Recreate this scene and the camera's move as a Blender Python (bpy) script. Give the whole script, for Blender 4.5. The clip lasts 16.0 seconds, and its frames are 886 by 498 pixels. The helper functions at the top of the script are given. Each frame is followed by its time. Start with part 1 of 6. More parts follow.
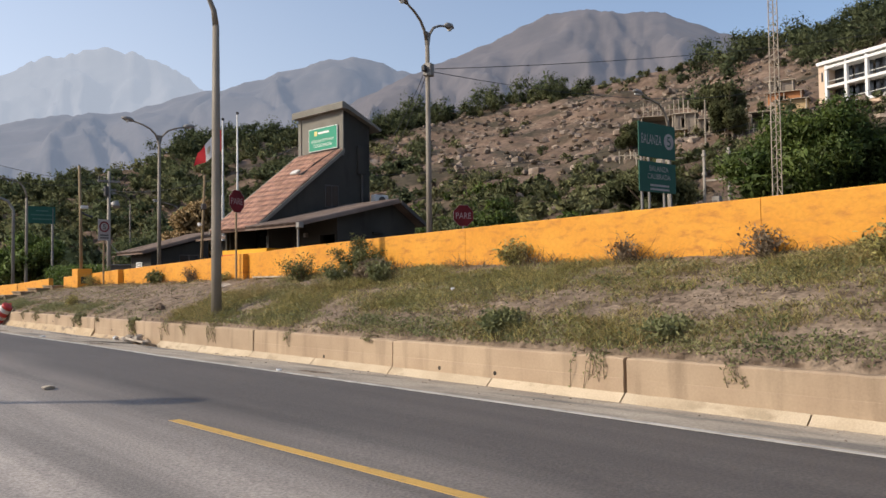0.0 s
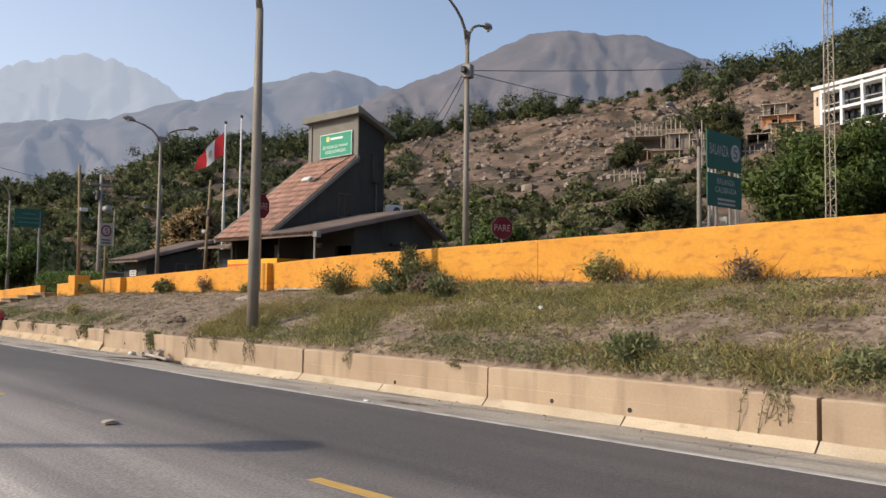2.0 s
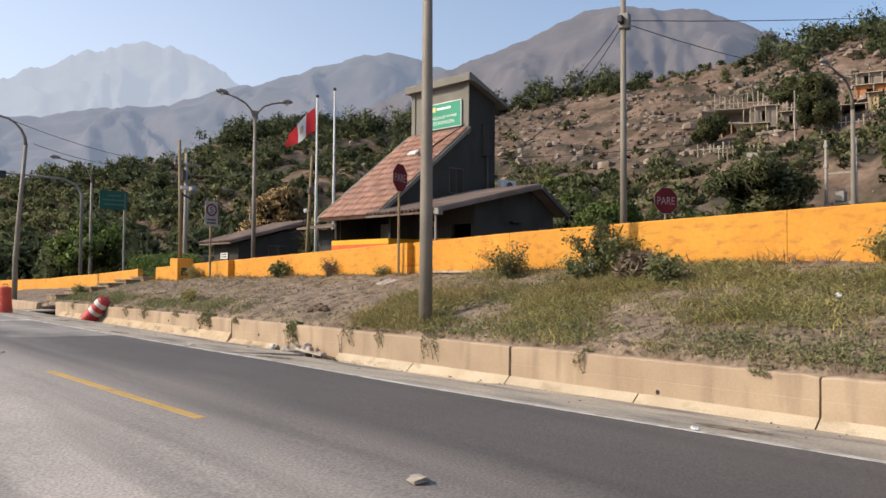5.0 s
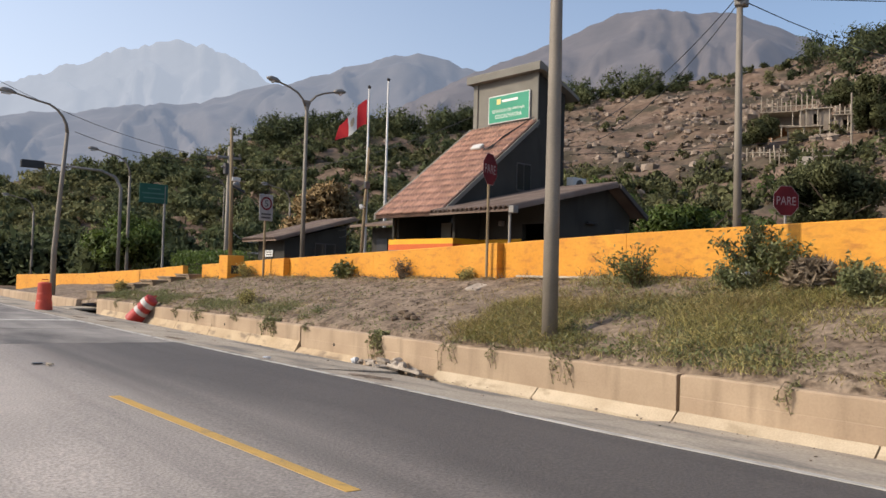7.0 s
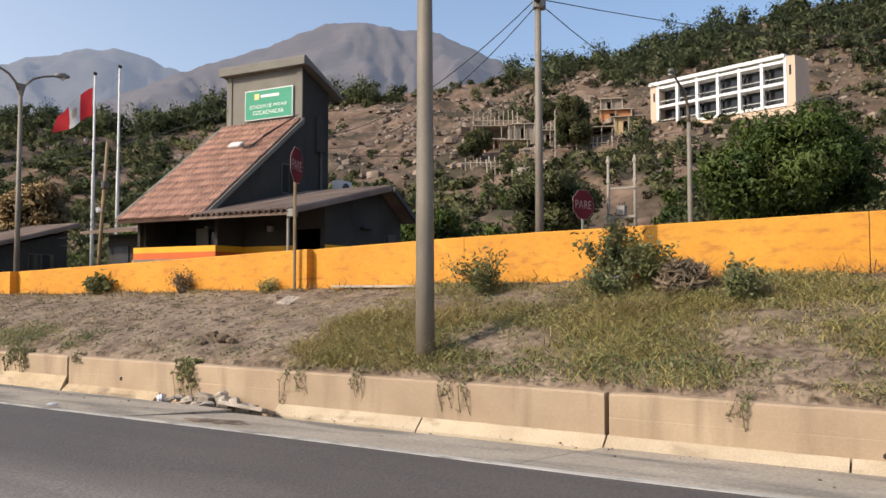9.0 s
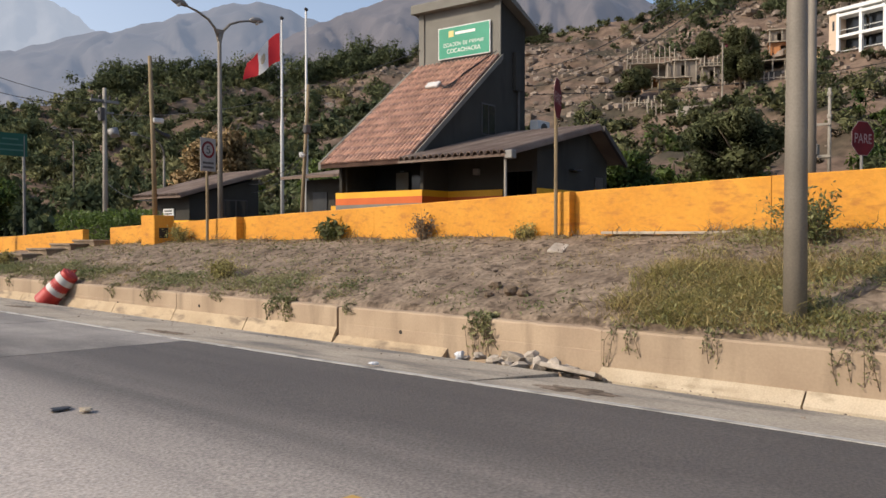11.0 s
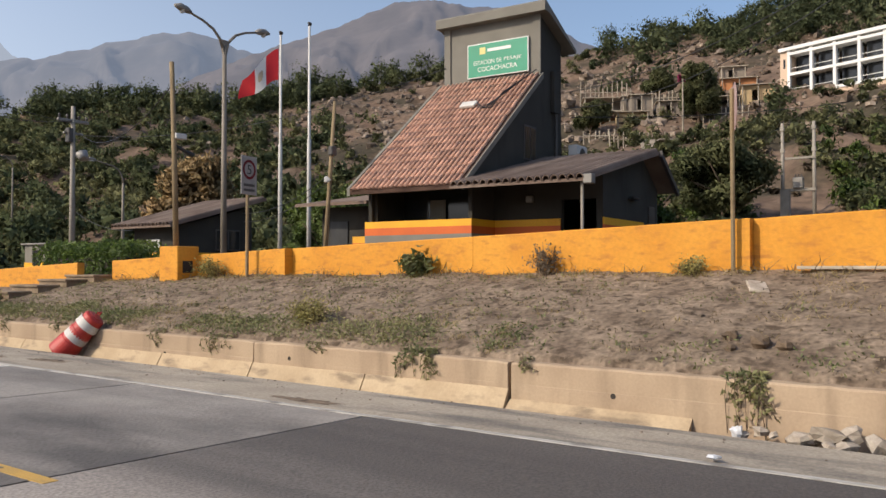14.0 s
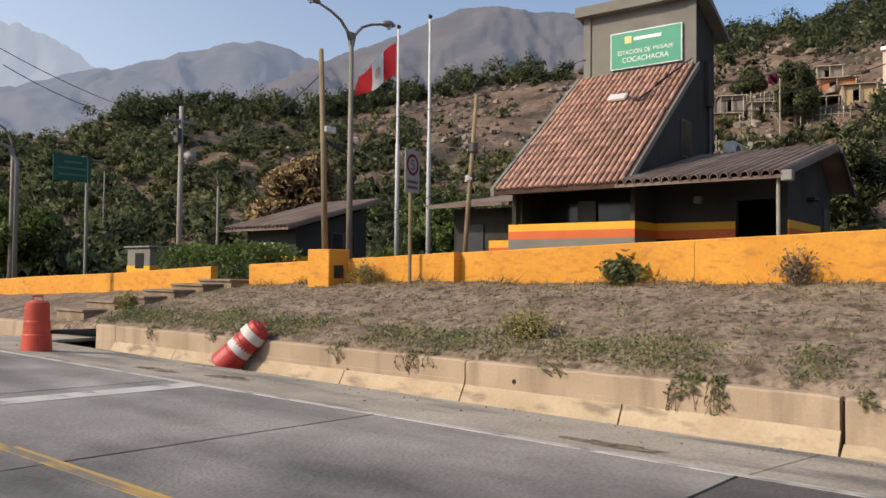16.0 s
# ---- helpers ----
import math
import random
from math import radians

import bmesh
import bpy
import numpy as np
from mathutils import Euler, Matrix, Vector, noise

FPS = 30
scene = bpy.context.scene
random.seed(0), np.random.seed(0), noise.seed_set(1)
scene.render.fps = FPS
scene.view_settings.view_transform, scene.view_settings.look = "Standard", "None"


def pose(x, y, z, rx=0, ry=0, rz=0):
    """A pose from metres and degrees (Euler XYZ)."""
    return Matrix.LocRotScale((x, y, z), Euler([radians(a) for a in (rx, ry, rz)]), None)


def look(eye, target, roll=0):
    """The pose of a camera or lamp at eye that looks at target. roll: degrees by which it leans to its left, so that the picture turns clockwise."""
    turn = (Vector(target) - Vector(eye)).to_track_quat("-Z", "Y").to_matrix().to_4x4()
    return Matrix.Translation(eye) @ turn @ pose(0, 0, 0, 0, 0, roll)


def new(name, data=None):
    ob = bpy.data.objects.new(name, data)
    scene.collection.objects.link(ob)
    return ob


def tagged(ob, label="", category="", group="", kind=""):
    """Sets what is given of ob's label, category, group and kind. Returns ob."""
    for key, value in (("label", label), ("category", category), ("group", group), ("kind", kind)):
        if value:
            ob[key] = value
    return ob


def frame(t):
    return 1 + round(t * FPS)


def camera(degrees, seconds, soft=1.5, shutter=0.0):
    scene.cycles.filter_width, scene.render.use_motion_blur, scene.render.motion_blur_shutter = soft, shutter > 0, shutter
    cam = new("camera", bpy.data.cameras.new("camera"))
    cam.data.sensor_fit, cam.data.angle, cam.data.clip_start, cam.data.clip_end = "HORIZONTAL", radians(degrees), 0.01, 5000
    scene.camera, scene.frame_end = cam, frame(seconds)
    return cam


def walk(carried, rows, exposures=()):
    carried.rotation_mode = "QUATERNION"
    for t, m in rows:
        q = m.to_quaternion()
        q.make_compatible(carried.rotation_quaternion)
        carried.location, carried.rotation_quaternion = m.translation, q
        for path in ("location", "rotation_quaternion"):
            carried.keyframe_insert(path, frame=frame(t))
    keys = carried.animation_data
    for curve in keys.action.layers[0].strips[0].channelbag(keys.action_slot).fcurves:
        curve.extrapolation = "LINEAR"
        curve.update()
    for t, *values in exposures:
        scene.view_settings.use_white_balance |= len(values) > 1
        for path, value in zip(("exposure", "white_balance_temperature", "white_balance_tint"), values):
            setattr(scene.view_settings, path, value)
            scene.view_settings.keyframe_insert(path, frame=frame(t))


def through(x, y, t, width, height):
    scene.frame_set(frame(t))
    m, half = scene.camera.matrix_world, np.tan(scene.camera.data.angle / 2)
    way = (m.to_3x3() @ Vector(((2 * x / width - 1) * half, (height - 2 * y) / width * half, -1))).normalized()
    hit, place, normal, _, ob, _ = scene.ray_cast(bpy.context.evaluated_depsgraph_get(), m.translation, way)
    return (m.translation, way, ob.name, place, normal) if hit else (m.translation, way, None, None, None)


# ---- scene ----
cam = camera(57.4, 16.0)
PATH = [
    (0, (-9.264, 0.394, 1.738), (-7.912, 1.866, 1.813), -0.7),
    (0.5, (-9.294, 1.11, 1.739), (-7.977, 2.613, 1.824), -0.9),
    (1, (-9.32, 1.839, 1.741), (-8.0, 3.337, 1.863), 0.8),
    (1.5, (-9.327, 2.536, 1.734), (-7.978, 4.005, 1.892), 1.1),
    (2, (-9.345, 3.276, 1.746), (-7.953, 4.708, 1.86), 0.6),
    (2.5, (-9.389, 3.974, 1.751), (-8.048, 5.454, 1.856), 0.6),
    (3, (-9.453, 4.683, 1.752), (-8.238, 6.268, 1.853), 0.2),
    (3.5, (-9.498, 5.391, 1.744), (-8.245, 6.95, 1.769), -0.1),
    (4, (-9.504, 6.108, 1.746), (-8.242, 7.658, 1.789), 0.0),
    (6.5, (-8.982, 9.814, 1.807), (-7.653, 11.307, 1.885), 0.6),
    (7, (-8.95, 10.579, 1.814), (-7.704, 12.141, 1.884), 1.5),
    (7.5, (-8.941, 11.358, 1.829), (-7.683, 12.912, 1.892), 1.9),
    (8, (-8.95, 12.127, 1.838), (-7.57, 13.568, 1.962), 2.2),
    (8.5, (-8.941, 12.875, 1.838), (-7.289, 13.988, 2.014), 0.7),
    (9, (-8.956, 13.627, 1.846), (-7.247, 14.661, 1.943), -0.1),
    (9.5, (-8.997, 14.404, 1.839), (-7.382, 15.583, 1.823), -0.1),
    (10, (-9.089, 15.179, 1.84), (-7.567, 16.476, 1.808), 0.3),
    (12.5, (-9.176, 18.901, 1.904), (-7.644, 20.187, 1.861), -0.8),
    (13, (-9.174, 19.691, 1.907), (-7.583, 20.902, 1.881), -1.5),
    (13.5, (-9.174, 20.498, 1.896), (-7.554, 21.671, 1.886), -0.8),
    (14, (-9.163, 21.312, 1.892), (-7.543, 22.484, 1.937), -0.0),
    (14.5, (-9.124, 22.13, 1.901), (-7.49, 23.28, 1.992), 0.1),
    (15, (-9.109, 22.964, 1.905), (-7.523, 24.176, 2.034), -0.1),
    (15.5, (-9.1, 23.776, 1.899), (-7.539, 25.023, 1.995), 0.1),
    (16, (-9.101, 24.585, 1.896), (-7.576, 25.877, 1.955), 0.5),
]
walk(cam, [(t, look(eye, target, roll)) for t, eye, target, roll in PATH], [(0.0, -0.15), (0.5, -0.08), (1.5, -0.2), (2.0, -0.12), (2.5, 0.05), (3.0, 0.0), (3.5, -0.1), (4.0, 0.02), (6.5, -0.05), (7.0, -0.1), (7.5, -0.22), (8.0, -0.2), (8.5, -0.2), (9.0, 0.02), (9.5, 0.0), (10.0, -0.05), (12.5, -0.24), (13.0, -0.22), (16.0, -0.2)])

# ---- light ----
SUN_EL, SUN_AZ = radians(34), math.atan2(-0.885, 0.466)
world = bpy.data.worlds.new("sky")
scene.world = world
world.use_nodes = True
sky = world.node_tree.nodes.new("ShaderNodeTexSky")
sky.sky_type, sky.sun_disc = "NISHITA", False
sky.sun_elevation, sky.sun_rotation = SUN_EL, SUN_AZ
sky.dust_density, sky.air_density, sky.altitude, sky.ozone_density = 3.5, 1.0, 600, 2.2
WN, WL = world.node_tree.nodes, world.node_tree.links
# dust haze: the sky pales towards the horizon all round, most on the sun's side
way = WN.new("ShaderNodeTexCoord")
split = WN.new("ShaderNodeSeparateXYZ")
WL.new(way.outputs["Generated"], split.inputs[0])
low = WN.new("ShaderNodeMapRange")
low.inputs[1].default_value, low.inputs[2].default_value, low.inputs[3].default_value, low.inputs[4].default_value = 0.0, 0.62, 0.9, 0.0
WL.new(split.outputs["Z"], low.inputs[0])
sunward = WN.new("ShaderNodeVectorMath")
sunward.operation = "DOT_PRODUCT"
sunward.inputs[1].default_value = (-0.885, 0.466, 0.0)
WL.new(way.outputs["Generated"], sunward.inputs[0])
glare = WN.new("ShaderNodeMapRange")
glare.inputs[1].default_value, glare.inputs[2].default_value, glare.inputs[3].default_value, glare.inputs[4].default_value = -0.8, 0.4, 2.5, 6.2
WL.new(sunward.outputs["Value"], glare.inputs[0])
dust = WN.new("ShaderNodeMix")
dust.data_type, dust.blend_type = "RGBA", "MIX"
veil = WN.new("ShaderNodeVectorMath")
veil.operation = "SCALE"
veil.inputs[0].default_value = (0.76, 0.83, 0.97)
WL.new(glare.outputs[0], veil.inputs["Scale"])
thick = WN.new("ShaderNodeMapRange")
thick.inputs[1].default_value, thick.inputs[2].default_value, thick.inputs[3].default_value, thick.inputs[4].default_value = -0.75, 0.1, 0.22, 1.0
WL.new(sunward.outputs["Value"], thick.inputs[0])
amount = WN.new("ShaderNodeMath")
amount.operation = "MULTIPLY"
WL.new(low.outputs[0], amount.inputs[0])
WL.new(thick.outputs[0], amount.inputs[1])
WL.new(amount.outputs[0], dust.inputs[0])
WL.new(sky.outputs[0], dust.inputs[6])
WL.new(veil.outputs[0], dust.inputs[7])
WL.new(dust.outputs[2], WN["Background"].inputs[0])
world.node_tree.nodes["Background"].inputs[1].default_value = 0.205
lamp = bpy.data.lights.new("sun", "SUN")
lamp.energy, lamp.angle, lamp.color = 4.15, radians(0.5), (1.0, 0.875, 0.71)
sun_lamp = new("sun", lamp)
sun_lamp.matrix_world = look((-80, 60, 80), (-80 + 0.885 * math.cos(SUN_EL), 60 - 0.466 * math.cos(SUN_EL), 80 - math.sin(SUN_EL)))


# ---- materials ----
def mat(name, a, b, scale=1.5, rough=0.85, bump=0.25, fine=40.0, metal=0.0, spread=(0.35, 0.65), island=0.0, objrand=0.0,
        streak=None, streak_map=(1, 1, 1), streak_at=(0.5, 0.7), grit=0.25, glow=None, through=0.0, across=None):
    m = bpy.data.materials.new(name)
    m.use_nodes = True
    nt = m.node_tree
    N, L = nt.nodes, nt.links
    bsdf = N["Principled BSDF"]
    tc = N.new("ShaderNodeTexCoord")

    def noise_tex(sc, detail=5.0, vec=None):
        n = N.new("ShaderNodeTexNoise")
        n.inputs["Scale"].default_value, n.inputs["Detail"].default_value = sc, detail
        L.new(vec or tc.outputs["Object"], n.inputs["Vector"])
        return n.outputs["Fac"]

    def ramp(fac, lo, hi):
        r = N.new("ShaderNodeMapRange")
        r.inputs[1].default_value, r.inputs[2].default_value = lo, hi
        L.new(fac, r.inputs[0])
        return r.outputs[0]

    def mix(fac, x, y, mode="MIX"):
        n = N.new("ShaderNodeMix")
        n.data_type, n.blend_type = "RGBA", mode
        if isinstance(fac, float):
            n.inputs[0].default_value = fac
        else:
            L.new(fac, n.inputs[0])
        for sock, v in ((n.inputs[6], x), (n.inputs[7], y)):
            if isinstance(v, tuple):
                sock.default_value = (*v, 1)
            else:
                L.new(v, sock)
        return n.outputs[2]

    col = mix(ramp(noise_tex(scale), *spread), a, b)
    if streak:
        mp = N.new("ShaderNodeMapping")
        mp.inputs["Scale"].default_value = streak_map
        L.new(tc.outputs["Object"], mp.inputs["Vector"])
        col = mix(ramp(noise_tex(1.0, 6.0, mp.outputs[0]), *streak_at), col, streak)
    if across:
        sep = N.new("ShaderNodeSeparateXYZ")
        L.new(tc.outputs["Object"], sep.inputs[0])
        wob = N.new("ShaderNodeMath")
        wob.operation = "MULTIPLY_ADD"
        L.new(noise_tex(0.25, 3.0), wob.inputs[0])
        wob.inputs[1].default_value = 2.0
        L.new(sep.outputs["X"], wob.inputs[2])
        worn = ramp(wob.outputs[0], across[0] + 1, across[1] + 1)
        worn.node.inputs[4].default_value = 0.86
        col = mix(worn, col, across[2])
    f = noise_tex(fine, 4.0)
    hue = N.new("ShaderNodeHueSaturation")
    L.new(col, hue.inputs["Color"])
    mul = N.new("ShaderNodeMath")
    mul.operation = "MULTIPLY_ADD"
    L.new(f, mul.inputs[0])
    mul.inputs[1].default_value, mul.inputs[2].default_value = 2 * grit, 1 - grit
    val = mul.outputs[0]
    for amount, node, sock in ((island, "ShaderNodeNewGeometry", "Random Per Island"), (objrand, "ShaderNodeObjectInfo", "Random")):
        if amount:
            g = N.new(node)
            k = N.new("ShaderNodeMath")
            k.operation = "MULTIPLY_ADD"
            L.new(g.outputs[sock], k.inputs[0])
            k.inputs[1].default_value, k.inputs[2].default_value = 2 * amount, 1 - amount
            j = N.new("ShaderNodeMath")
            j.operation = "MULTIPLY"
            L.new(k.outputs[0], j.inputs[0])
            L.new(val, j.inputs[1])
            val = j.outputs[0]
    L.new(val, hue.inputs["Value"])
    L.new(hue.outputs[0], bsdf.inputs["Base Color"])
    bsdf.inputs["Roughness"].default_value, bsdf.inputs["Metallic"].default_value = rough, metal
    if rough > 0.8:
        bsdf.inputs["Specular IOR Level"].default_value = 0.25
    if bump:
        bp = N.new("ShaderNodeBump")
        bp.inputs["Strength"].default_value, bp.inputs["Distance"].default_value = bump, 0.02
        L.new(f, bp.inputs["Height"])
        L.new(bp.outputs[0], bsdf.inputs["Normal"])
    if through:
        tr = N.new("ShaderNodeBsdfTranslucent")
        L.new(hue.outputs[0], tr.inputs[0])
        ms = N.new("ShaderNodeMixShader")
        ms.inputs[0].default_value = through
        L.new(bsdf.outputs[0], ms.inputs[1])
        L.new(tr.outputs[0], ms.inputs[2])
        L.new(ms.outputs[0], N["Material Output"].inputs[0])
    # flat emission, for haze laid over far surfaces
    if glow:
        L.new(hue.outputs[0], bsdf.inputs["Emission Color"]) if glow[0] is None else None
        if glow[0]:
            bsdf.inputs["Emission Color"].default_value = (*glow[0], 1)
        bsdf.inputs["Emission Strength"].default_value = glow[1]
    return m


# The kerb-side dark lane is tyre wear; the paler left paints in glare.
ASPHALT = mat("asphalt", (0.365, 0.318, 0.272), (0.455, 0.395, 0.338), 0.5, 0.7, 0.35, 40, streak=(0.2, 0.175, 0.15), streak_map=(1.3, 0.045, 1), streak_at=(0.44, 0.66), grit=0.85, across=(-7.2, -4.5, (0.046, 0.039, 0.033)))
SLAB = mat("concrete slab", (0.23, 0.205, 0.178), (0.33, 0.295, 0.255), 0.8, 0.75, 0.4, 28, streak=(0.095, 0.084, 0.074), streak_map=(0.8, 0.3, 1), streak_at=(0.42, 0.66), grit=0.45, objrand=0.1)
GUTTER = mat("gutter concrete", (0.345, 0.292, 0.226), (0.435, 0.372, 0.288), 1.0, 0.88, 0.4, 26, streak=(0.2, 0.178, 0.15), streak_map=(1.6, 0.5, 1), streak_at=(0.50, 0.66), grit=0.55, objrand=0.08)
KERB = mat("kerb concrete", (0.352, 0.258, 0.174), (0.425, 0.32, 0.217), 1.0, 0.88, 0.12, 30, streak=(0.25, 0.185, 0.125), streak_map=(1, 2.6, 0.4), streak_at=(0.52, 0.75), grit=0.14, objrand=0.09)
TOE = mat("faded cream paint", (0.42, 0.335, 0.23), (0.51, 0.42, 0.30), 1.4, 0.85, 0.3, 50, streak=(0.35, 0.28, 0.19), streak_map=(2, 2.0, 5), streak_at=(0.58, 0.7), objrand=0.06)
STEP = mat("weathered brown step", (0.19, 0.14, 0.095), (0.29, 0.22, 0.15), 2.0, 0.92, 0.4, 20, grit=0.3)
KERB_FOOT = mat("worn pale kerb", (0.40, 0.30, 0.19), (0.48, 0.37, 0.24), 1.4, 0.85, 0.3, 24, streak=(0.25, 0.19, 0.13), streak_map=(1, 1.6, 6), streak_at=(0.52, 0.66), grit=0.16, objrand=0.06)
DARK = mat("dark joint", (0.03, 0.026, 0.022), (0.05, 0.042, 0.035), 3, 0.95)
WHITE_LINE = mat("worn white paint", (0.50, 0.47, 0.42), (0.40, 0.375, 0.33), 2.5, 0.8, 0.2, 80, streak=(0.22, 0.2, 0.175), streak_map=(7, 3, 1), streak_at=(0.5, 0.68))
STOP_PAINT = mat("dusty white paint", (0.56, 0.53, 0.47), (0.46, 0.43, 0.38), 2.5, 0.8, 0.2, 80, streak=(0.3, 0.275, 0.24), streak_map=(5, 3, 1), streak_at=(0.56, 0.7))
OLD_YELLOW = mat("faded yellow paint", (0.42, 0.27, 0.08), (0.34, 0.23, 0.08), 2.5, 0.8, 0.2, 80, streak=(0.2, 0.165, 0.12), streak_map=(7, 2, 1), streak_at=(0.46, 0.6))
YELLOW_LINE = mat("worn yellow paint", (0.56, 0.335, 0.075), (0.46, 0.29, 0.08), 2.5, 0.7, 0.2, 80, streak=(0.2, 0.16, 0.1), streak_map=(9, 4, 1), streak_at=(0.6, 0.78))
WALL_Y = mat("yellow wall paint", (0.58, 0.24, 0.014), (0.65, 0.29, 0.024), 0.9, 0.7, 0.4, 14, streak=(0.44, 0.17, 0.018), streak_map=(1, 3.2, 9), streak_at=(0.52, 0.72), grit=0.18)
DIRT = mat("dry dirt", (0.155, 0.113, 0.079), (0.26, 0.197, 0.14), 1.6, 0.95, 1.0, 12, streak=(0.085, 0.06, 0.04), streak_map=(6.5, 4.5, 5), streak_at=(0.52, 0.66), grit=0.9)
HILL = mat("rocky hillside", (0.112, 0.073, 0.049), (0.205, 0.142, 0.10), 0.22, 0.95, 1.0, 1.1, streak=(0.062, 0.05, 0.032), streak_map=(0.09, 0.09, 0.09), streak_at=(0.47, 0.6), grit=0.8)
ROCK = mat("grey rock", (0.15, 0.112, 0.082), (0.29, 0.23, 0.178), 0.7, 0.9, 0.6, 6, island=0.4, grit=0.3)
RUBBLE = mat("broken concrete", (0.3, 0.25, 0.195), (0.5, 0.43, 0.35), 3, 0.9, 0.6, 25, objrand=0.2)
GRASS = mat("grass", (0.215, 0.195, 0.055), (0.40, 0.335, 0.13), 0.7, 0.8, 0, 8, island=0.6, through=0.25)
STRAW = mat("dry grass", (0.38, 0.30, 0.13), (0.29, 0.22, 0.1), 0.9, 0.85, 0, 8, island=0.3, through=0.25)
WEED = mat("low green weed", (0.13, 0.15, 0.056), (0.24, 0.225, 0.095), 0.8, 0.7, 0, 8, island=0.35, through=0.25)
BUSH = mat("bush leaves", (0.085, 0.10, 0.03), (0.18, 0.175, 0.06), 2.5, 0.6, 0, 8, island=0.4, through=0.3)
SHRUB = mat("hill shrubs", (0.115, 0.132, 0.06), (0.24, 0.235, 0.11), 0.055, 0.85, 0, 0.5, island=0.18, spread=(0.38, 0.62), through=0.42)
SHRUB_DARK = mat("dark trees", (0.08, 0.104, 0.052), (0.155, 0.172, 0.08), 0.09, 0.85, 0, 0.7, island=0.18, through=0.4)
LIME = mat("bright leaves", (0.10, 0.16, 0.03), (0.17, 0.22, 0.055), 0.5, 0.65, 0, 1.5, island=0.4, through=0.35)
TREE = mat("tree leaves", (0.06, 0.10, 0.02), (0.15, 0.20, 0.042), 0.45, 0.65, 0, 1.5, island=0.35, through=0.42)
WITHERED = mat("withered leaves", (0.42, 0.28, 0.13), (0.28, 0.2, 0.095), 0.6, 0.8, 0, 2, island=0.35, through=0.25)
BRUSH = mat("dry brush", (0.20, 0.15, 0.10), (0.13, 0.10, 0.065), 0.15, 0.9, 0, 2, island=0.35)
BARK = mat("bark", (0.12, 0.085, 0.055), (0.18, 0.13, 0.09), 5, 0.9, 0.6, 25)
STEEL = mat("grey painted steel", (0.20, 0.185, 0.165), (0.27, 0.25, 0.22), 1.2, 0.55, 0.1, 40, metal=0.2)
POLE_BROWN = mat("weathered steel pole", (0.165, 0.14, 0.108), (0.235, 0.20, 0.155), 0.8, 0.6, 0.15, 40)
WOOD_POLE = mat("weathered timber pole", (0.2, 0.148, 0.085), (0.28, 0.21, 0.122), 1.2, 0.85, 0.3, 30)
WHITE_POLE = mat("white painted pole", (0.55, 0.53, 0.49), (0.62, 0.6, 0.56), 1.0, 0.5, 0.1, 40)
CONC_POLE = mat("concrete pole", (0.27, 0.24, 0.2), (0.34, 0.305, 0.255), 1.5, 0.85, 0.2, 40)
BLACK = mat("black plastic", (0.015, 0.015, 0.016), (0.025, 0.025, 0.025), 3, 0.5, 0.0)
LENS = mat("lamp glass", (0.55, 0.55, 0.52), (0.62, 0.62, 0.58), 3, 0.15, 0.0)
RED = mat("red plastic", (0.46, 0.035, 0.025), (0.36, 0.03, 0.025), 3, 0.5, 0.15, 30)
ORANGE = mat("orange red plastic", (0.52, 0.06, 0.028), (0.42, 0.05, 0.026), 3, 0.55, 0.15, 30)
BAND = mat("dusty white band", (0.60, 0.57, 0.53), (0.48, 0.45, 0.42), 4, 0.6, 0.1, 40)
SIGN_RED = mat("sign red", (0.17, 0.018, 0.02), (0.12, 0.014, 0.016), 3, 0.85, 0.0)
SIGN_PALE = mat("faded sign lettering", (0.42, 0.30, 0.28), (0.34, 0.24, 0.23), 3, 0.85, 0.0)
SIGN_GREEN = mat("sign green", (0.015, 0.24, 0.13), (0.02, 0.28, 0.16), 1.2, 0.45, 0.0, grit=0.1)
SIGN_DARK = mat("dark sign green", (0.008, 0.07, 0.045), (0.01, 0.085, 0.054), 1.2, 0.7, 0.0)
SIGN_WHITE = mat("sign white", (0.75, 0.75, 0.72), (0.68, 0.68, 0.65), 3, 0.5, 0.0)
SIGN_GOLD = mat("sign yellow", (0.72, 0.6, 0.2), (0.65, 0.55, 0.2), 3, 0.5, 0.0)
SIGN_FAINT = mat("faded sign bars", (0.06, 0.14, 0.11), (0.07, 0.16, 0.12), 3, 0.7, 0.0)
SIGN_BACK = mat("grey sign face", (0.28, 0.26, 0.24), (0.34, 0.32, 0.29), 3, 0.5, 0.0)
GREY_WALL = mat("grey painted wall", (0.040, 0.038, 0.032), (0.054, 0.050, 0.042), 0.8, 0.85, 0.2, 40, streak=(0.03, 0.028, 0.024), streak_map=(1.5, 1.5, 0.4), streak_at=(0.55, 0.75), grit=0.12)
GREY_LIGHT = mat("light grey render", (0.175, 0.163, 0.138), (0.215, 0.203, 0.172), 0.9, 0.85, 0.2, 40, grit=0.1)
STRIPE_Y = mat("yellow stripe", (0.78, 0.40, 0.012), (0.72, 0.35, 0.012), 1.2, 0.6, 0.05)
STRIPE_O = mat("orange stripe", (0.62, 0.12, 0.012), (0.55, 0.10, 0.012), 1.2, 0.6, 0.05)
TILE = mat("terracotta roof tile", (0.43, 0.225, 0.15), (0.62, 0.40, 0.30), 1.6, 0.9, 0.4, 30, objrand=0.26, streak=(0.15, 0.085, 0.06), streak_map=(2.2, 2.2, 2.2), streak_at=(0.55, 0.68))
# Very dark deck colour that paints the shadow in the channels between tiles.
TILE_SHADE = mat("roof bed in shade colour", (0.06, 0.036, 0.027), (0.11, 0.064, 0.047), 2.0, 0.95, 0.4, 20)
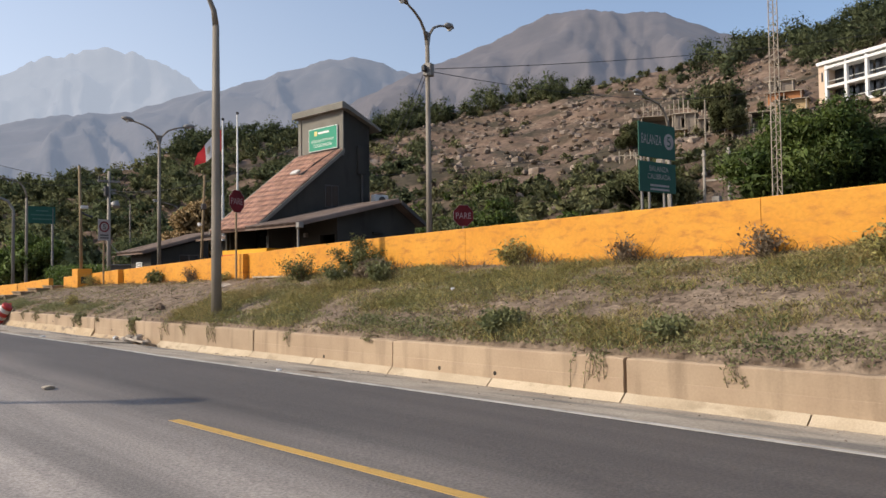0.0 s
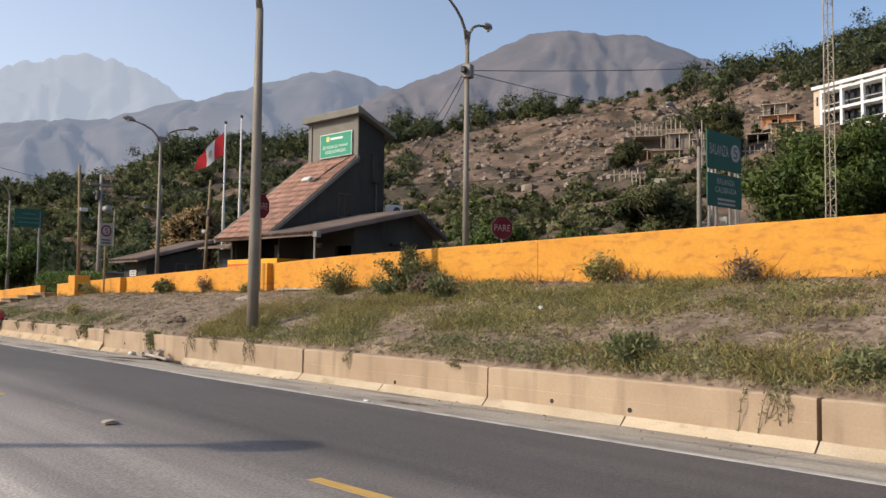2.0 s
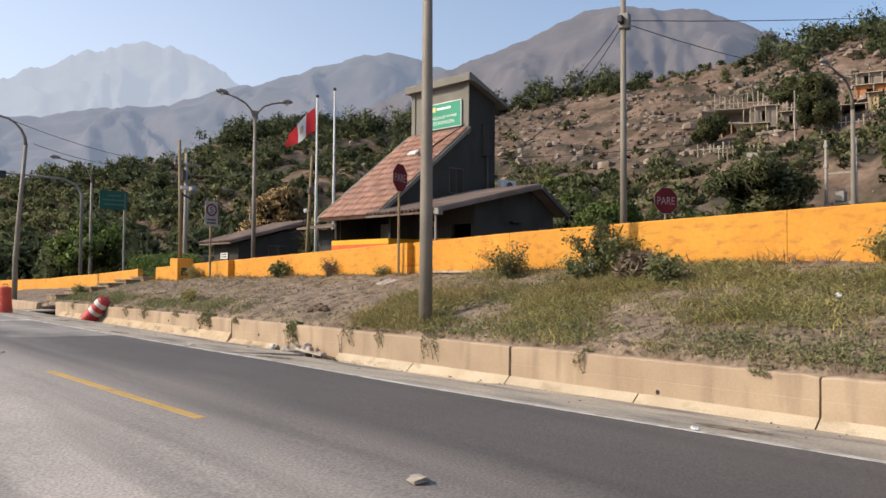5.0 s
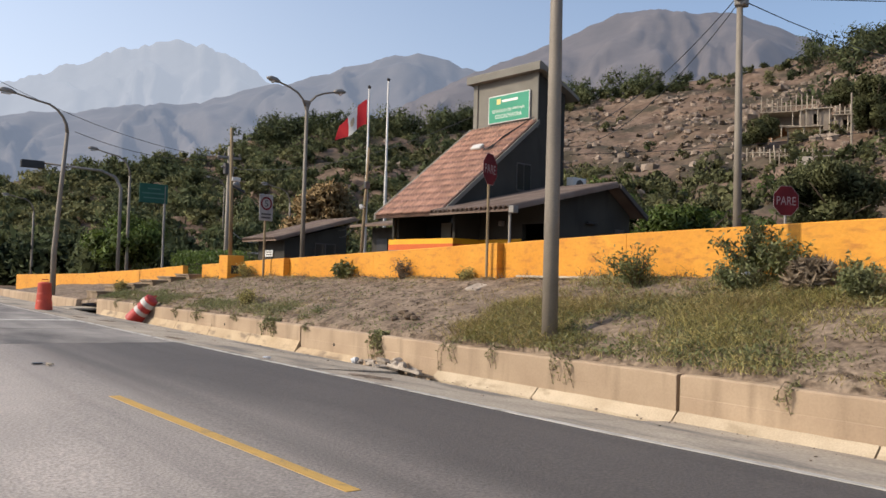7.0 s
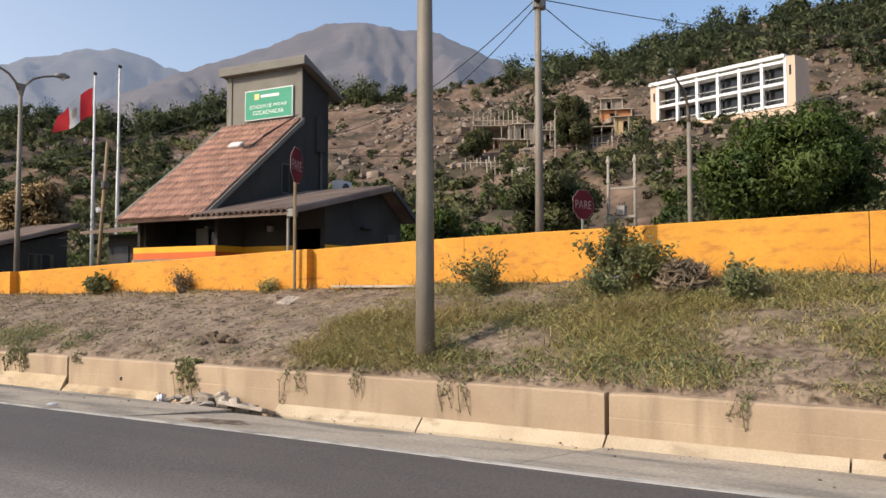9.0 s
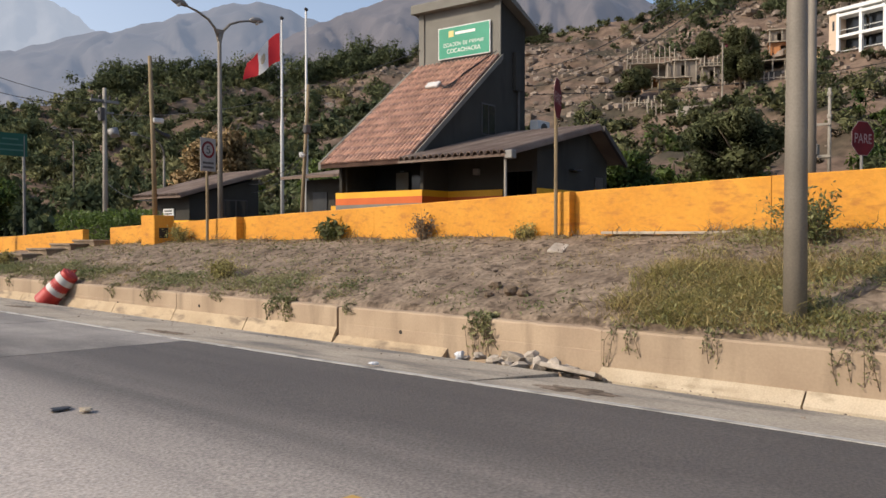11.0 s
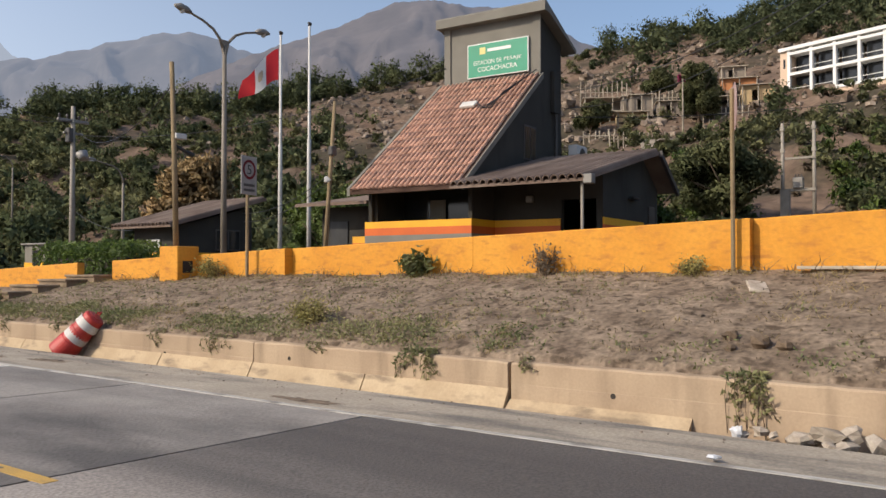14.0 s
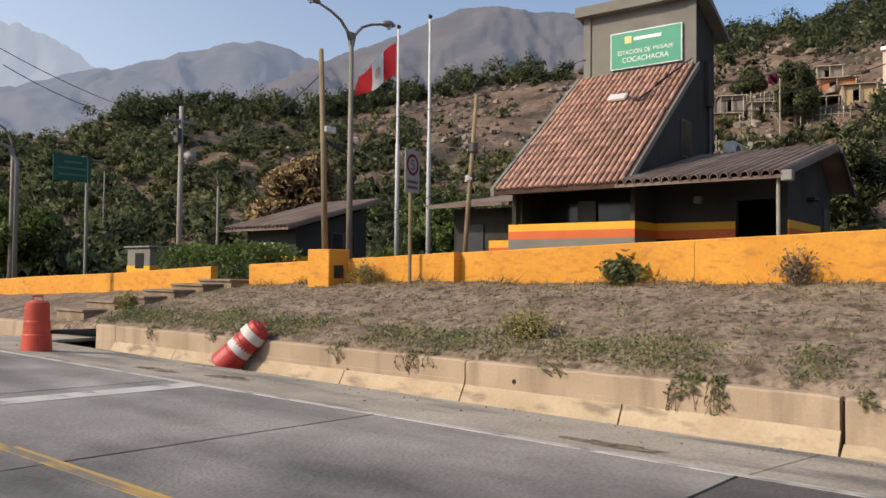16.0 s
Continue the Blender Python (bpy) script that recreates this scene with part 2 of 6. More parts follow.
TILE_OLD = mat("dusty old roof tile", (0.15, 0.105, 0.08), (0.22, 0.165, 0.13), 0.8, 0.9, 0.4, 30, island=0.25)
GLASS = mat("dark window glass", (0.02, 0.022, 0.024), (0.03, 0.032, 0.034), 1, 0.12, 0.0)
FRAME = mat("dark window frame", (0.05, 0.045, 0.04), (0.07, 0.06, 0.055), 3, 0.5, 0.0)
WHITE_WALL = mat("white wall paint", (0.78, 0.77, 0.74), (0.70, 0.69, 0.66), 0.4, 0.75, 0.1, 8, grit=0.08)
CREAM_WALL = mat("cream wall paint", (0.62, 0.46, 0.33), (0.56, 0.42, 0.3), 0.4, 0.8, 0.1, 8, grit=0.08)
OCHRE = mat("ochre plaster", (0.50, 0.36, 0.19), (0.42, 0.30, 0.17), 0.5, 0.9, 0.2, 8)
ADOBE = mat("grey adobe", (0.20, 0.165, 0.13), (0.28, 0.235, 0.19), 0.4, 0.95, 0.4, 6)
PALE_WOOD = mat("bleached timber", (0.42, 0.36, 0.28), (0.32, 0.27, 0.21), 0.8, 0.9, 0.2, 10, objrand=0.2)
ORANGE_WALL = mat("orange clay wall", (0.48, 0.20, 0.08), (0.40, 0.18, 0.08), 0.5, 0.9, 0.2, 8)
FLAG_RED = mat("red cloth", (0.62, 0.025, 0.03), (0.55, 0.02, 0.03), 2, 0.8, 0.1, 60, through=0.35)
FLAG_WHITE = mat("white cloth", (0.75, 0.73, 0.70), (0.68, 0.66, 0.64), 2, 0.8, 0.1, 60, through=0.35)
CREST = mat("faded crest", (0.45, 0.36, 0.25), (0.35, 0.3, 0.22), 6, 0.8, 0.0)
PLASTIC_BAG = mat("white litter", (0.72, 0.72, 0.72), (0.6, 0.6, 0.6), 6, 0.6, 0.2)
# The ranges' aerial haze is painted in as bluish emission over dark base colours.
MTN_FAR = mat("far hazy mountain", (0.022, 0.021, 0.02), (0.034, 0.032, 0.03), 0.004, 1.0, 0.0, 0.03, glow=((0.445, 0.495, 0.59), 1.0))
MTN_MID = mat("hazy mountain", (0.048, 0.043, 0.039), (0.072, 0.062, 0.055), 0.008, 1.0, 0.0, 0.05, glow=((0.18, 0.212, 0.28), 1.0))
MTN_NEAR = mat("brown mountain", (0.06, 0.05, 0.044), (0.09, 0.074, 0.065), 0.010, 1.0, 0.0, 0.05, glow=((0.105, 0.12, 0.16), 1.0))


# ---- mesh helpers ----
class Shape:
    """Collects vertices and faces of one mesh."""

    def __init__(self):
        self.v, self.f = [], []

    def add(self, verts, faces, m=None):
        k = len(self.v)
        self.v += [tuple(m @ Vector(p)) if m else tuple(p) for p in verts]
        self.f += [tuple(i + k for i in q) for q in faces]
        return self

    def box(self, x0, x1, y0, y1, z0, z1, bevel=0.0, m=None):
        b = min(bevel, (x1 - x0) / 3, (y1 - y0) / 3, (z1 - z0) / 3)
        if b <= 0:
            vs = [(x, y, z) for x in (x0, x1) for y in (y0, y1) for z in (z0, z1)]
            return self.add(vs, [(0, 1, 3, 2), (4, 6, 7, 5), (0, 4, 5, 1), (2, 3, 7, 6), (0, 2, 6, 4), (1, 5, 7, 3)], m)
        bm = bmesh.new()
        bmesh.ops.create_cube(bm, size=1)
        for v in bm.verts:
            v.co = Vector(((x0 + x1) / 2 + v.co.x * (x1 - x0), (y0 + y1) / 2 + v.co.y * (y1 - y0), (z0 + z1) / 2 + v.co.z * (z1 - z0)))
        bmesh.ops.bevel(bm, geom=bm.edges[:], offset=b, segments=1, affect="EDGES")
        bm.verts.index_update()
        self.add([v.co for v in bm.verts], [[v.index for v in f.verts] for f in bm.faces], m)
        bm.free()
        return self

    def prism(self, outline, d0, d1, axis="y", m=None):
        """An outline in the plane across axis, drawn out from d0 to d1. For y: (x, z); x: (y, z); z: (x, y)."""
        n = len(outline)
        place = {"y": lambda p, d: (p[0], d, p[1]), "x": lambda p, d: (d, p[0], p[1]), "z": lambda p, d: (p[0], p[1], d)}[axis]
        vs = [place(p, d0) for p in outline] + [place(p, d1) for p in outline]
        fs = [(i, (i + 1) % n, n + (i + 1) % n, n + i) for i in range(n)] + [tuple(range(n - 1, -1, -1)), tuple(range(n, 2 * n))]
        return self.add(vs, fs, m)

    def tube(self, path, radii, n=10, cap=True):
        pts = [Vector(p) for p in path]
        if not isinstance(radii, (list, tuple)):
            radii = [radii] * len(pts)
        vs, fs = [], []
        for i, p in enumerate(pts):
            d = (pts[min(i + 1, len(pts) - 1)] - pts[max(i - 1, 0)]).normalized()
            a = d.cross(Vector((0, 0, 1)) if abs(d.z) < 0.9 else Vector((1, 0, 0))).normalized()
            b = d.cross(a)
            vs += [p + (a * math.cos(t) + b * math.sin(t)) * radii[i] for t in (2 * math.pi * k / n for k in range(n))]
        for i in range(len(pts) - 1):
            fs += [(i * n + k, i * n + (k + 1) % n, (i + 1) * n + (k + 1) % n, (i + 1) * n + k) for k in range(n)]
        if cap:
            fs += [tuple(range(n - 1, -1, -1)), tuple(range((len(pts) - 1) * n, len(pts) * n))]
        return self.add(vs, fs)

    def stone(self, c, r, seed, flat=0.7, rings=4, n=7):
        rnd = random.Random(seed)
        vs, fs = [], []
        off = Vector((rnd.uniform(-9, 9), rnd.uniform(-9, 9), rnd.uniform(-9, 9)))
        turn = rnd.uniform(0, 6)
        for i in range(rings + 1):
            ph = math.pi * i / rings
            for k in range(n):
                t = 2 * math.pi * k / n + turn
                d = Vector((math.sin(ph) * math.cos(t), math.sin(ph) * math.sin(t), math.cos(ph)))
                q = d * r * (0.75 + 0.55 * noise.noise(d * 1.3 + off))
                vs.append((c[0] + q.x * 1.2, c[1] + q.y, c[2] + q.z * flat))
        for i in range(rings):
            fs += [(i * n + k, (i + 1) * n + k, (i + 1) * n + (k + 1) % n, i * n + (k + 1) % n) for k in range(n)]
        return self.add(vs, fs)

    def mesh(self, name, material, smooth=False):
        me = bpy.data.meshes.new(name)
        me.from_pydata(self.v, [], self.f)
        if material:
            me.materials.append(material)
        if smooth:
            me.polygons.foreach_set("use_smooth", [True] * len(me.polygons))
        me.update()
        return me


def part(name, shape, material, parent=None, label="", smooth=False, m=None):
    """One mesh object, under a thing or a part; a Shape or a ready mesh."""
    me = shape.mesh(name, material, smooth) if isinstance(shape, Shape) else shape
    ob = new(name, me)
    if parent is not None:
        ob.parent = parent
    if m is not None:
        ob.matrix_basis = m
    if label:
        ob["label"] = label
    return ob


def thing(name, at=(0, 0, 0), label="", category="", group="", kind="", turn=0.0):
    ob = new(name)
    ob.empty_display_size = 0.2
    ob.matrix_basis = pose(*at, 0, 0, turn)
    return tagged(ob, label, category, group, kind)


def quads_mesh(name, verts, material, outward=None):
    """A mesh of loose quads from an array of n x 4 x 3 places; outward: a normal for each quad, so that a crown shades as one mass."""
    n = len(verts)
    me = bpy.data.meshes.new(name)
    me.vertices.add(n * 4)
    me.vertices.foreach_set("co", np.asarray(verts, np.float32).ravel())
    me.loops.add(n * 4)
    me.loops.foreach_set("vertex_index", np.arange(n * 4, dtype=np.int32))
    me.polygons.add(n)
    me.polygons.foreach_set("loop_start", np.arange(0, n * 4, 4, dtype=np.int32))
    me.materials.append(material)
    me.update(calc_edges=True)
    if outward is not None:
        me.polygons.foreach_set("use_smooth", np.ones(n, bool))
        me.normals_split_custom_set_from_vertices(np.repeat(outward, 4, 0).tolist())
    return me


def unit(a):
    return a / np.maximum(np.linalg.norm(a, axis=-1, keepdims=True), 1e-6)


def leaf_quads(rng, centres, size, long=1.5, droop=0.0):
    """Leaf-shaped quads at random angles round the centres (n x 3)."""
    n = len(centres)
    a = unit(rng.normal(size=(n, 3)) + np.array([0, 0, -droop]))
    b = unit(np.cross(a, rng.normal(size=(n, 3))))
    s = (size * rng.uniform(0.6, 1.3, (n, 1)))
    a, b = a * s * long, b * s
    c = centres
    return np.stack([c - a, c - 0.1 * a + b * 0.6, c + a, c - 0.1 * a - b * 0.6], 1)


def clump_points(rng, n, lumps, radius, squash=0.8, core=0.55, lump=(0.30, 0.55)):
    """Points of an uneven crown: in the outer shells of several lumps round the origin."""
    dirs = unit(rng.normal(size=(lumps, 3)))
    cen = dirs * rng.uniform(0.25, 0.72, (lumps, 1)) * radius
    rad = rng.uniform(*lump, lumps) * radius
    pick = rng.integers(0, lumps, n)
    d = unit(rng.normal(size=(n, 3)))
    p = cen[pick] + d * (rad[pick] * rng.uniform(core, 1.05, n) ** 0.7)[:, None]
    p[:, 2] *= squash
    return p


def crown(rng, per, lumps, radius, squash, size, rough, core=0.7, lump=(0.30, 0.55), long=1.4, droop=0.0):
    """Leaf sprays round several lumps, with broader sprays inside that close the crown; gives quads and normals."""
    dirs = unit(rng.normal(size=(lumps, 3)))
    cen = dirs * rng.uniform(0.25, 0.72, (lumps, 1)) * radius
    rad = rng.uniform(*lump, lumps) * radius
    quads, nrms = [], []
    sq = np.array([1, 1, squash])
    for n, r0, r1, k in ((per, core, 1.12, 1.0), (per * 2 // 5, 0.25, 0.8, 2.3)):
        pick = rng.integers(0, lumps, n)
        d = unit(rng.normal(size=(n, 3)))
        p = cen[pick] + d * (rad[pick] * rng.uniform(r0, r1, n))[:, None]
        quads.append(leaf_quads(rng, p * sq, size * k, long, droop))
        nrms.append(unit(unit(0.6 * unit(p) + d) + rng.normal(0, rough, p.shape) + np.array([0, 0, 0.1])))
    return np.concatenate(quads), np.concatenate(nrms)


def words(name, text, width, material, parent, m, depth=0.006, height=None):
    """Raised lettering, as wide as given, centred on the pose m."""
    cu = bpy.data.curves.new(name, "FONT")
    cu.body, cu.align_x, cu.align_y, cu.size, cu.extrude = text, "CENTER", "CENTER", 1.0, 0.0
    tmp = new("tmp", cu)
    bpy.context.view_layer.update()
    me = bpy.data.meshes.new_from_object(tmp.evaluated_get(bpy.context.evaluated_depsgraph_get()))
    bpy.data.objects.remove(tmp)
    xs = [v.co.x for v in me.vertices]
    ys = [v.co.y for v in me.vertices]
    k = width / (max(xs) - min(xs))
    ky = height / (max(ys) - min(ys)) if height else k
    mx, my = (max(xs) + min(xs)) / 2, (max(ys) + min(ys)) / 2
    for v in me.vertices:
        v.co = Vector(((v.co.x - mx) * k, (v.co.y - my) * ky, depth))
    me.materials.clear()
    me.materials.append(material)
    return part(name, me, None, parent, m=m)


# ---- ground, hill and mountains ----
WALL_YS = (-12, 5, 7.5, 11, 16.5, 21.4, 24.9, 28.6, 33, 35.3, 38.7, 42.3, 49, 54.6, 57.6, 90)
WALL_TOPS = (3.45, 3.15, 3.09, 3.03, 2.92, 2.81, 2.68, 2.55, 2.41, 2.33, 2.2, 2.08, 1.8, 1.64, 1.52, 1.0)
WALL_FEET = (2.35, 2.2, 2.1, 2.06, 2.02, 1.92, 1.82, 1.77, 1.73, 1.71, 1.66, 1.5, 1.2, 1.0, 0.9, 0.5)


def wall_top(y):
    return float(np.interp(y, WALL_YS, WALL_TOPS))


def wall_foot(y):
    return float(np.interp(y, WALL_YS, WALL_FEET))


def wall_x(y):
    return 4.33 if y < 24.9 else 4.13 if y < 35.3 else 3.85 if y < 42.4 else 3.6


def verge(x, y):
    """Height of the bank between the kerb and the yellow wall."""
    u = min(max((x - 0.15) / (wall_x(y) - 0.15), 0.0), 1.0)
    k = float(np.interp(y, (42, 46), (0.668, 0.42)))
    z = k + (wall_foot(y) - k) * u ** 0.78
    return z + (0.05 * noise.noise((x * 0.9, y * 0.9, 0)) + 0.03 * noise.noise((x * 3, y * 3, 5)) + 0.022 * noise.noise((x * 8, y * 8, 2))) * min(1, 6 * u)


CX, CY = -9.0, 13.0
CREST_AZ = (-180, -60, 10, 14.8, 19.5, 23.6, 26.5, 31.3, 36.9, 40.8, 48, 52, 58, 63.5, 67, 73, 79, 83, 110, 150, 180)
CREST_EL = (0.04, 0.06, 0.090, 0.108, 0.126, 0.143, 0.166, 0.188, 0.176, 0.196, 0.219, 0.231, 0.246, 0.257, 0.272, 0.285, 0.305, 0.318, 0.30, 0.1, 0.04)


def hill(x, y):
    """Height of the land away from the road."""
    dx, dy = x - CX, y - CY
    r, az = math.hypot(dx, dy), math.degrees(math.atan2(dx, dy))
    rc = float(np.interp(az, (-60, 12, 30, 50), (260, 150, 190, 215)))
    rf = float(np.interp(az, (-180, -30, 12, 20, 30, 45, 75, 110), (200, 140, 95, 84, 74, 62, 52, 60)))
    hc = float(np.interp(az, CREST_AZ, CREST_EL)) * rc + 1.8
    yard = -0.2 if x < 5.0 else -0.2 + 1.6 * min(1.0, (x - 5.0) / 1.2)
    yard = yard if y < 60 else yard + (-0.2 - yard) * min(1, (y - 60) / 20)
    if r < rf:
        return yard
    if r <= rc:
        u = (r - rf) / (rc - rf)
        z = yard + (hc - yard) * u ** 1.12
    else:
        u = max(0.0, 1 - (r - rc) / 160)
        z = yard + (hc - yard) * u * u * (3 - 2 * u)
    w = min(1.0, 5 * u)
    p = Vector((x, y, 0))
    return z + w * (1.7 * noise.noise(p / 17) + 0.9 * noise.noise(p / 7.3) + 0.8 * abs(noise.noise(p / 3.1)) + 0.3 * noise.noise(p / 1.5) + (1.3 * abs(noise.noise(p / 5.6)) - 0.25) * min(max((az - 42) / 6, 0.0), 1.0))


azs = [a * 0.5 for a in range(-40, 250)] + [130 + 5 * k for k in range(0, 42)]
rads = [0.5, 6, 14] + [20 + 3.0 * k for k in range(10)] + [51 + 1.7 * k for k in range(112)] + [250, 290, 340, 420, 700, 1500, 4200]
land = Shape()
for a in azs:
    for r in rads:
        x, y = CX + r * math.sin(radians(a)), CY + r * math.cos(radians(a))
        land.v.append((x, y, hill(x, y)))
nr, na = len(rads), len(azs)
for i in range(na):
    j = (i + 1) % na
    land.f += [(i * nr + k, j * nr + k, j * nr + k + 1, i * nr + k + 1) for k in range(nr - 1)]
tagged(part("ground", land, HILL, smooth=True), "dusty brown rocky hillside rising behind the weigh station", "hillside", kind="structure")


def mountain(name, ridge, dist, depth, rough, material, label, seed, jag=0.004):
    """A range along a ridge of (azimuth, slope of sight) rows, with ribs and gullies down its near face."""
    s = Shape()
    a0, a1 = ridge[0][0], ridge[-1][0]
    cols, rows = 260, 46
    for i in range(cols + 1):
        a = a0 + (a1 - a0) * i / cols
        h = float(np.interp(a, [p[0] for p in ridge], [p[1] for p in ridge])) * dist
        crag = dist * jag * noise.fractal((a * 0.75, seed, 0), 0.9, 2.0, 6)
        for k in range(rows + 3):
            u = k / rows
            d = dist - depth * (1 - u)
            z = h * min(u, 2 - u) ** 0.85 + crag * min(u, 1.0) ** 9
            warp = 1.3 * noise.noise((a * 0.22, u * 2.2, seed))
            rib = noise.fractal((a * 0.26 + warp, seed + u * 2.3, 0.5), 0.8, 2.1, 6) - 0.7 * abs(noise.noise((a * 0.5 + warp * 1.6, u * 1.2, seed)))
            z += dist * rough * rib * 0.42 * math.sin(math.pi * min(u, 1.0)) ** 0.8
            s.v.append((CX + d * math.sin(radians(a)), CY + d * math.cos(radians(a)), z if k else -5))
    n = rows + 3
    for i in range(cols):
        s.f += [(i * n + k, (i + 1) * n + k, (i + 1) * n + k + 1, i * n + k + 1) for k in range(n - 1)]
    return tagged(part(name, s, material, smooth=True), label, "mountain", kind="structure")


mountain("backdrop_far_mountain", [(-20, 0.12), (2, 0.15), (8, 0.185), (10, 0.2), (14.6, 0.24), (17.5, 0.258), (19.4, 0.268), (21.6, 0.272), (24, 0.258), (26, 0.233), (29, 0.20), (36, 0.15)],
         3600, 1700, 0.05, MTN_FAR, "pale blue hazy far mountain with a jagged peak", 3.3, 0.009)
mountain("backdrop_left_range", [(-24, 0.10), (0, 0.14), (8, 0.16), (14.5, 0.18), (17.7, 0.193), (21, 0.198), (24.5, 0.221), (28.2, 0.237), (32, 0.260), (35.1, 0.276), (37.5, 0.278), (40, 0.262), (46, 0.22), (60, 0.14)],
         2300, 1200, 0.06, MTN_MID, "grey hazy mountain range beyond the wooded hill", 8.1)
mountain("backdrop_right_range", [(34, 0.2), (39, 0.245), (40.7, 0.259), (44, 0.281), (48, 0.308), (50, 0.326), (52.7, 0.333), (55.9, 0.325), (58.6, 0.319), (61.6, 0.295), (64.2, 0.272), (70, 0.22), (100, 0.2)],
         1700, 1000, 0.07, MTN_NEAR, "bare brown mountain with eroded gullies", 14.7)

# ---- road ----
def edge_x(y):
    """Where the carriageway ends: the white edge line, which draws away from the kerb."""
    return float(np.interp(y, (-60, 3, 6.6, 12, 16, 20, 23, 27, 31, 36, 60), (0.0, -1.88, -1.98, -2.2, -2.42, -2.5, -2.62, -2.74, -2.83, -2.98, -3.4)))


def centre_x(y):
    return float(np.interp(y, (-60, 4.2, 8.5, 15.25, 20, 31, 60), (-3.1, -5.45, -5.61, -5.94, -6.09, -6.31, -6.95)))


def road_z(x, y):
    """The carriageway climbs gently along y and falls towards its edge."""
    return 0.19 + 0.006 * min(y, 48) + 0.02 * (edge_x(y) - x)


def lip(y):
    """Inner edge of the gutter strip: it meets the kerb foot, or ends at the open channel past the broken kerb."""
    return (-0.75, float(np.interp(y, (22, 29, 37, 43, 60), (0.165, 0.19, 0.22, 0.25, 0.3)))) if y > 22 else (-0.1, 0.05)


def surface(y0, y1, left, right, z_of, depth, step=0.5, cols=1):
    """A slab between two lines left(y) and right(y), its top at z_of(x, y)."""
    s, rows = Shape(), max(1, int(round((y1 - y0) / step)))
    n = cols + 1
    for i in range(rows + 1):
        y = y0 + (y1 - y0) * i / rows
        xs = [left(y) + (right(y) - left(y)) * k / cols for k in range(n)]
        s.v += [(x, y, z_of(x, y)) for x in xs] + [(xs[-1], y, z_of(xs[-1], y) - depth), (xs[0], y, z_of(xs[0], y) - depth)]
    m = n + 2
    for i in range(rows):
        s.f += [(i * m + q, i * m + (q + 1) % m, (i + 1) * m + (q + 1) % m, (i + 1) * m + q) for q in range(m)]
    s.f += [tuple(range(m - 1, -1, -1)), tuple(range(rows * m, rows * m + m))]
    return s


road = tagged(part("road", surface(-60, 26.88, lambda y: -17.0, lambda y: edge_x(y), road_z, 0.35, 0.5), ASPHALT), "dark grey asphalt road worn by tyres", "road", kind="structure")


def road_line(nm, y0, y1, mid, half, material, label, lift=0.004):
    s = surface(y0, y1, lambda y: mid(y) - half + 0.010 * noise.noise((y * 2, 1, 0)), lambda y: mid(y) + half + 0.010 * noise.noise((y * 2, 5, 0)), lambda x, y: road_z(x, y) + lift, 0.008, 0.4)
    return part(nm, s, material, road, label)


road_line("edge_line", -60, 60, lambda y: edge_x(y) - 0.06, 0.045, WHITE_LINE, "worn white edge line", 0.006)
for k in range(-5, 2):
    y0 = 15.25 + 11.5 * k
    y0 = 3.75 if k == -1 else y0
    road_line("dash", y0, y0 + 4.78, lambda y: centre_x(y), 0.06, YELLOW_LINE, "worn yellow lane dash")
road_line("centre_line", 27.4, 60, lambda y: centre_x(y) - 0.03, 0.045, OLD_YELLOW, "worn yellow lane line", 0.007)
part("stop_line", surface(33.78, 34.2, lambda y: -9.6, lambda y: edge_x(y) - 0.14, lambda x, y: road_z(x, y) + 0.006, 0.008), STOP_PAINT, road, "worn white stop line")

plaza = tagged(part("plaza_bed", surface(26.88, 120, lambda y: -17.0, edge_x, lambda x, y: road_z(x, y) - 0.03, 0.3, 2.0), DARK), "grey concrete slabs before the toll plaza", "pavement", kind="structure")
for i in range(16):
    for j in range(4):
        y0 = 26.9 + 3.86 * i
        a = (lambda y: edge_x(y)) if j == 0 else (lambda y, j=j: centre_x(y) - 3.46 * (j - 1) - 0.02)
        b = (lambda y, j=j: centre_x(y) - 3.46 * j + 0.02) if j < 3 else (lambda y: -17.0)
        off = 0.0006 * ((i * 7 + j * 3) % 5 - 2)
        part("slab", surface(y0 + 0.018, y0 + 3.842, b, a, lambda x, y: road_z(x, y) + off, 0.1, 1.3), SLAB, plaza)

gutter = tagged(part("gutter_bed", surface(-60, 90, lambda y: edge_x(y) + 0.002, lambda y: 0.16, lambda x, y: -0.30 if y > 22 else -0.02, 0.2, 1.0), DARK), "pale concrete gutter strip along the kerb", "gutter", kind="structure")


def gutter_z(x, y):
    lx, lz = lip(y)
    ex = edge_x(y)
    u = min(max((x - ex) / (lx - ex), 0.0), 1.0)
    return road_z(ex, y) - 0.004 + (lz - road_z(ex, y) + 0.004) * u


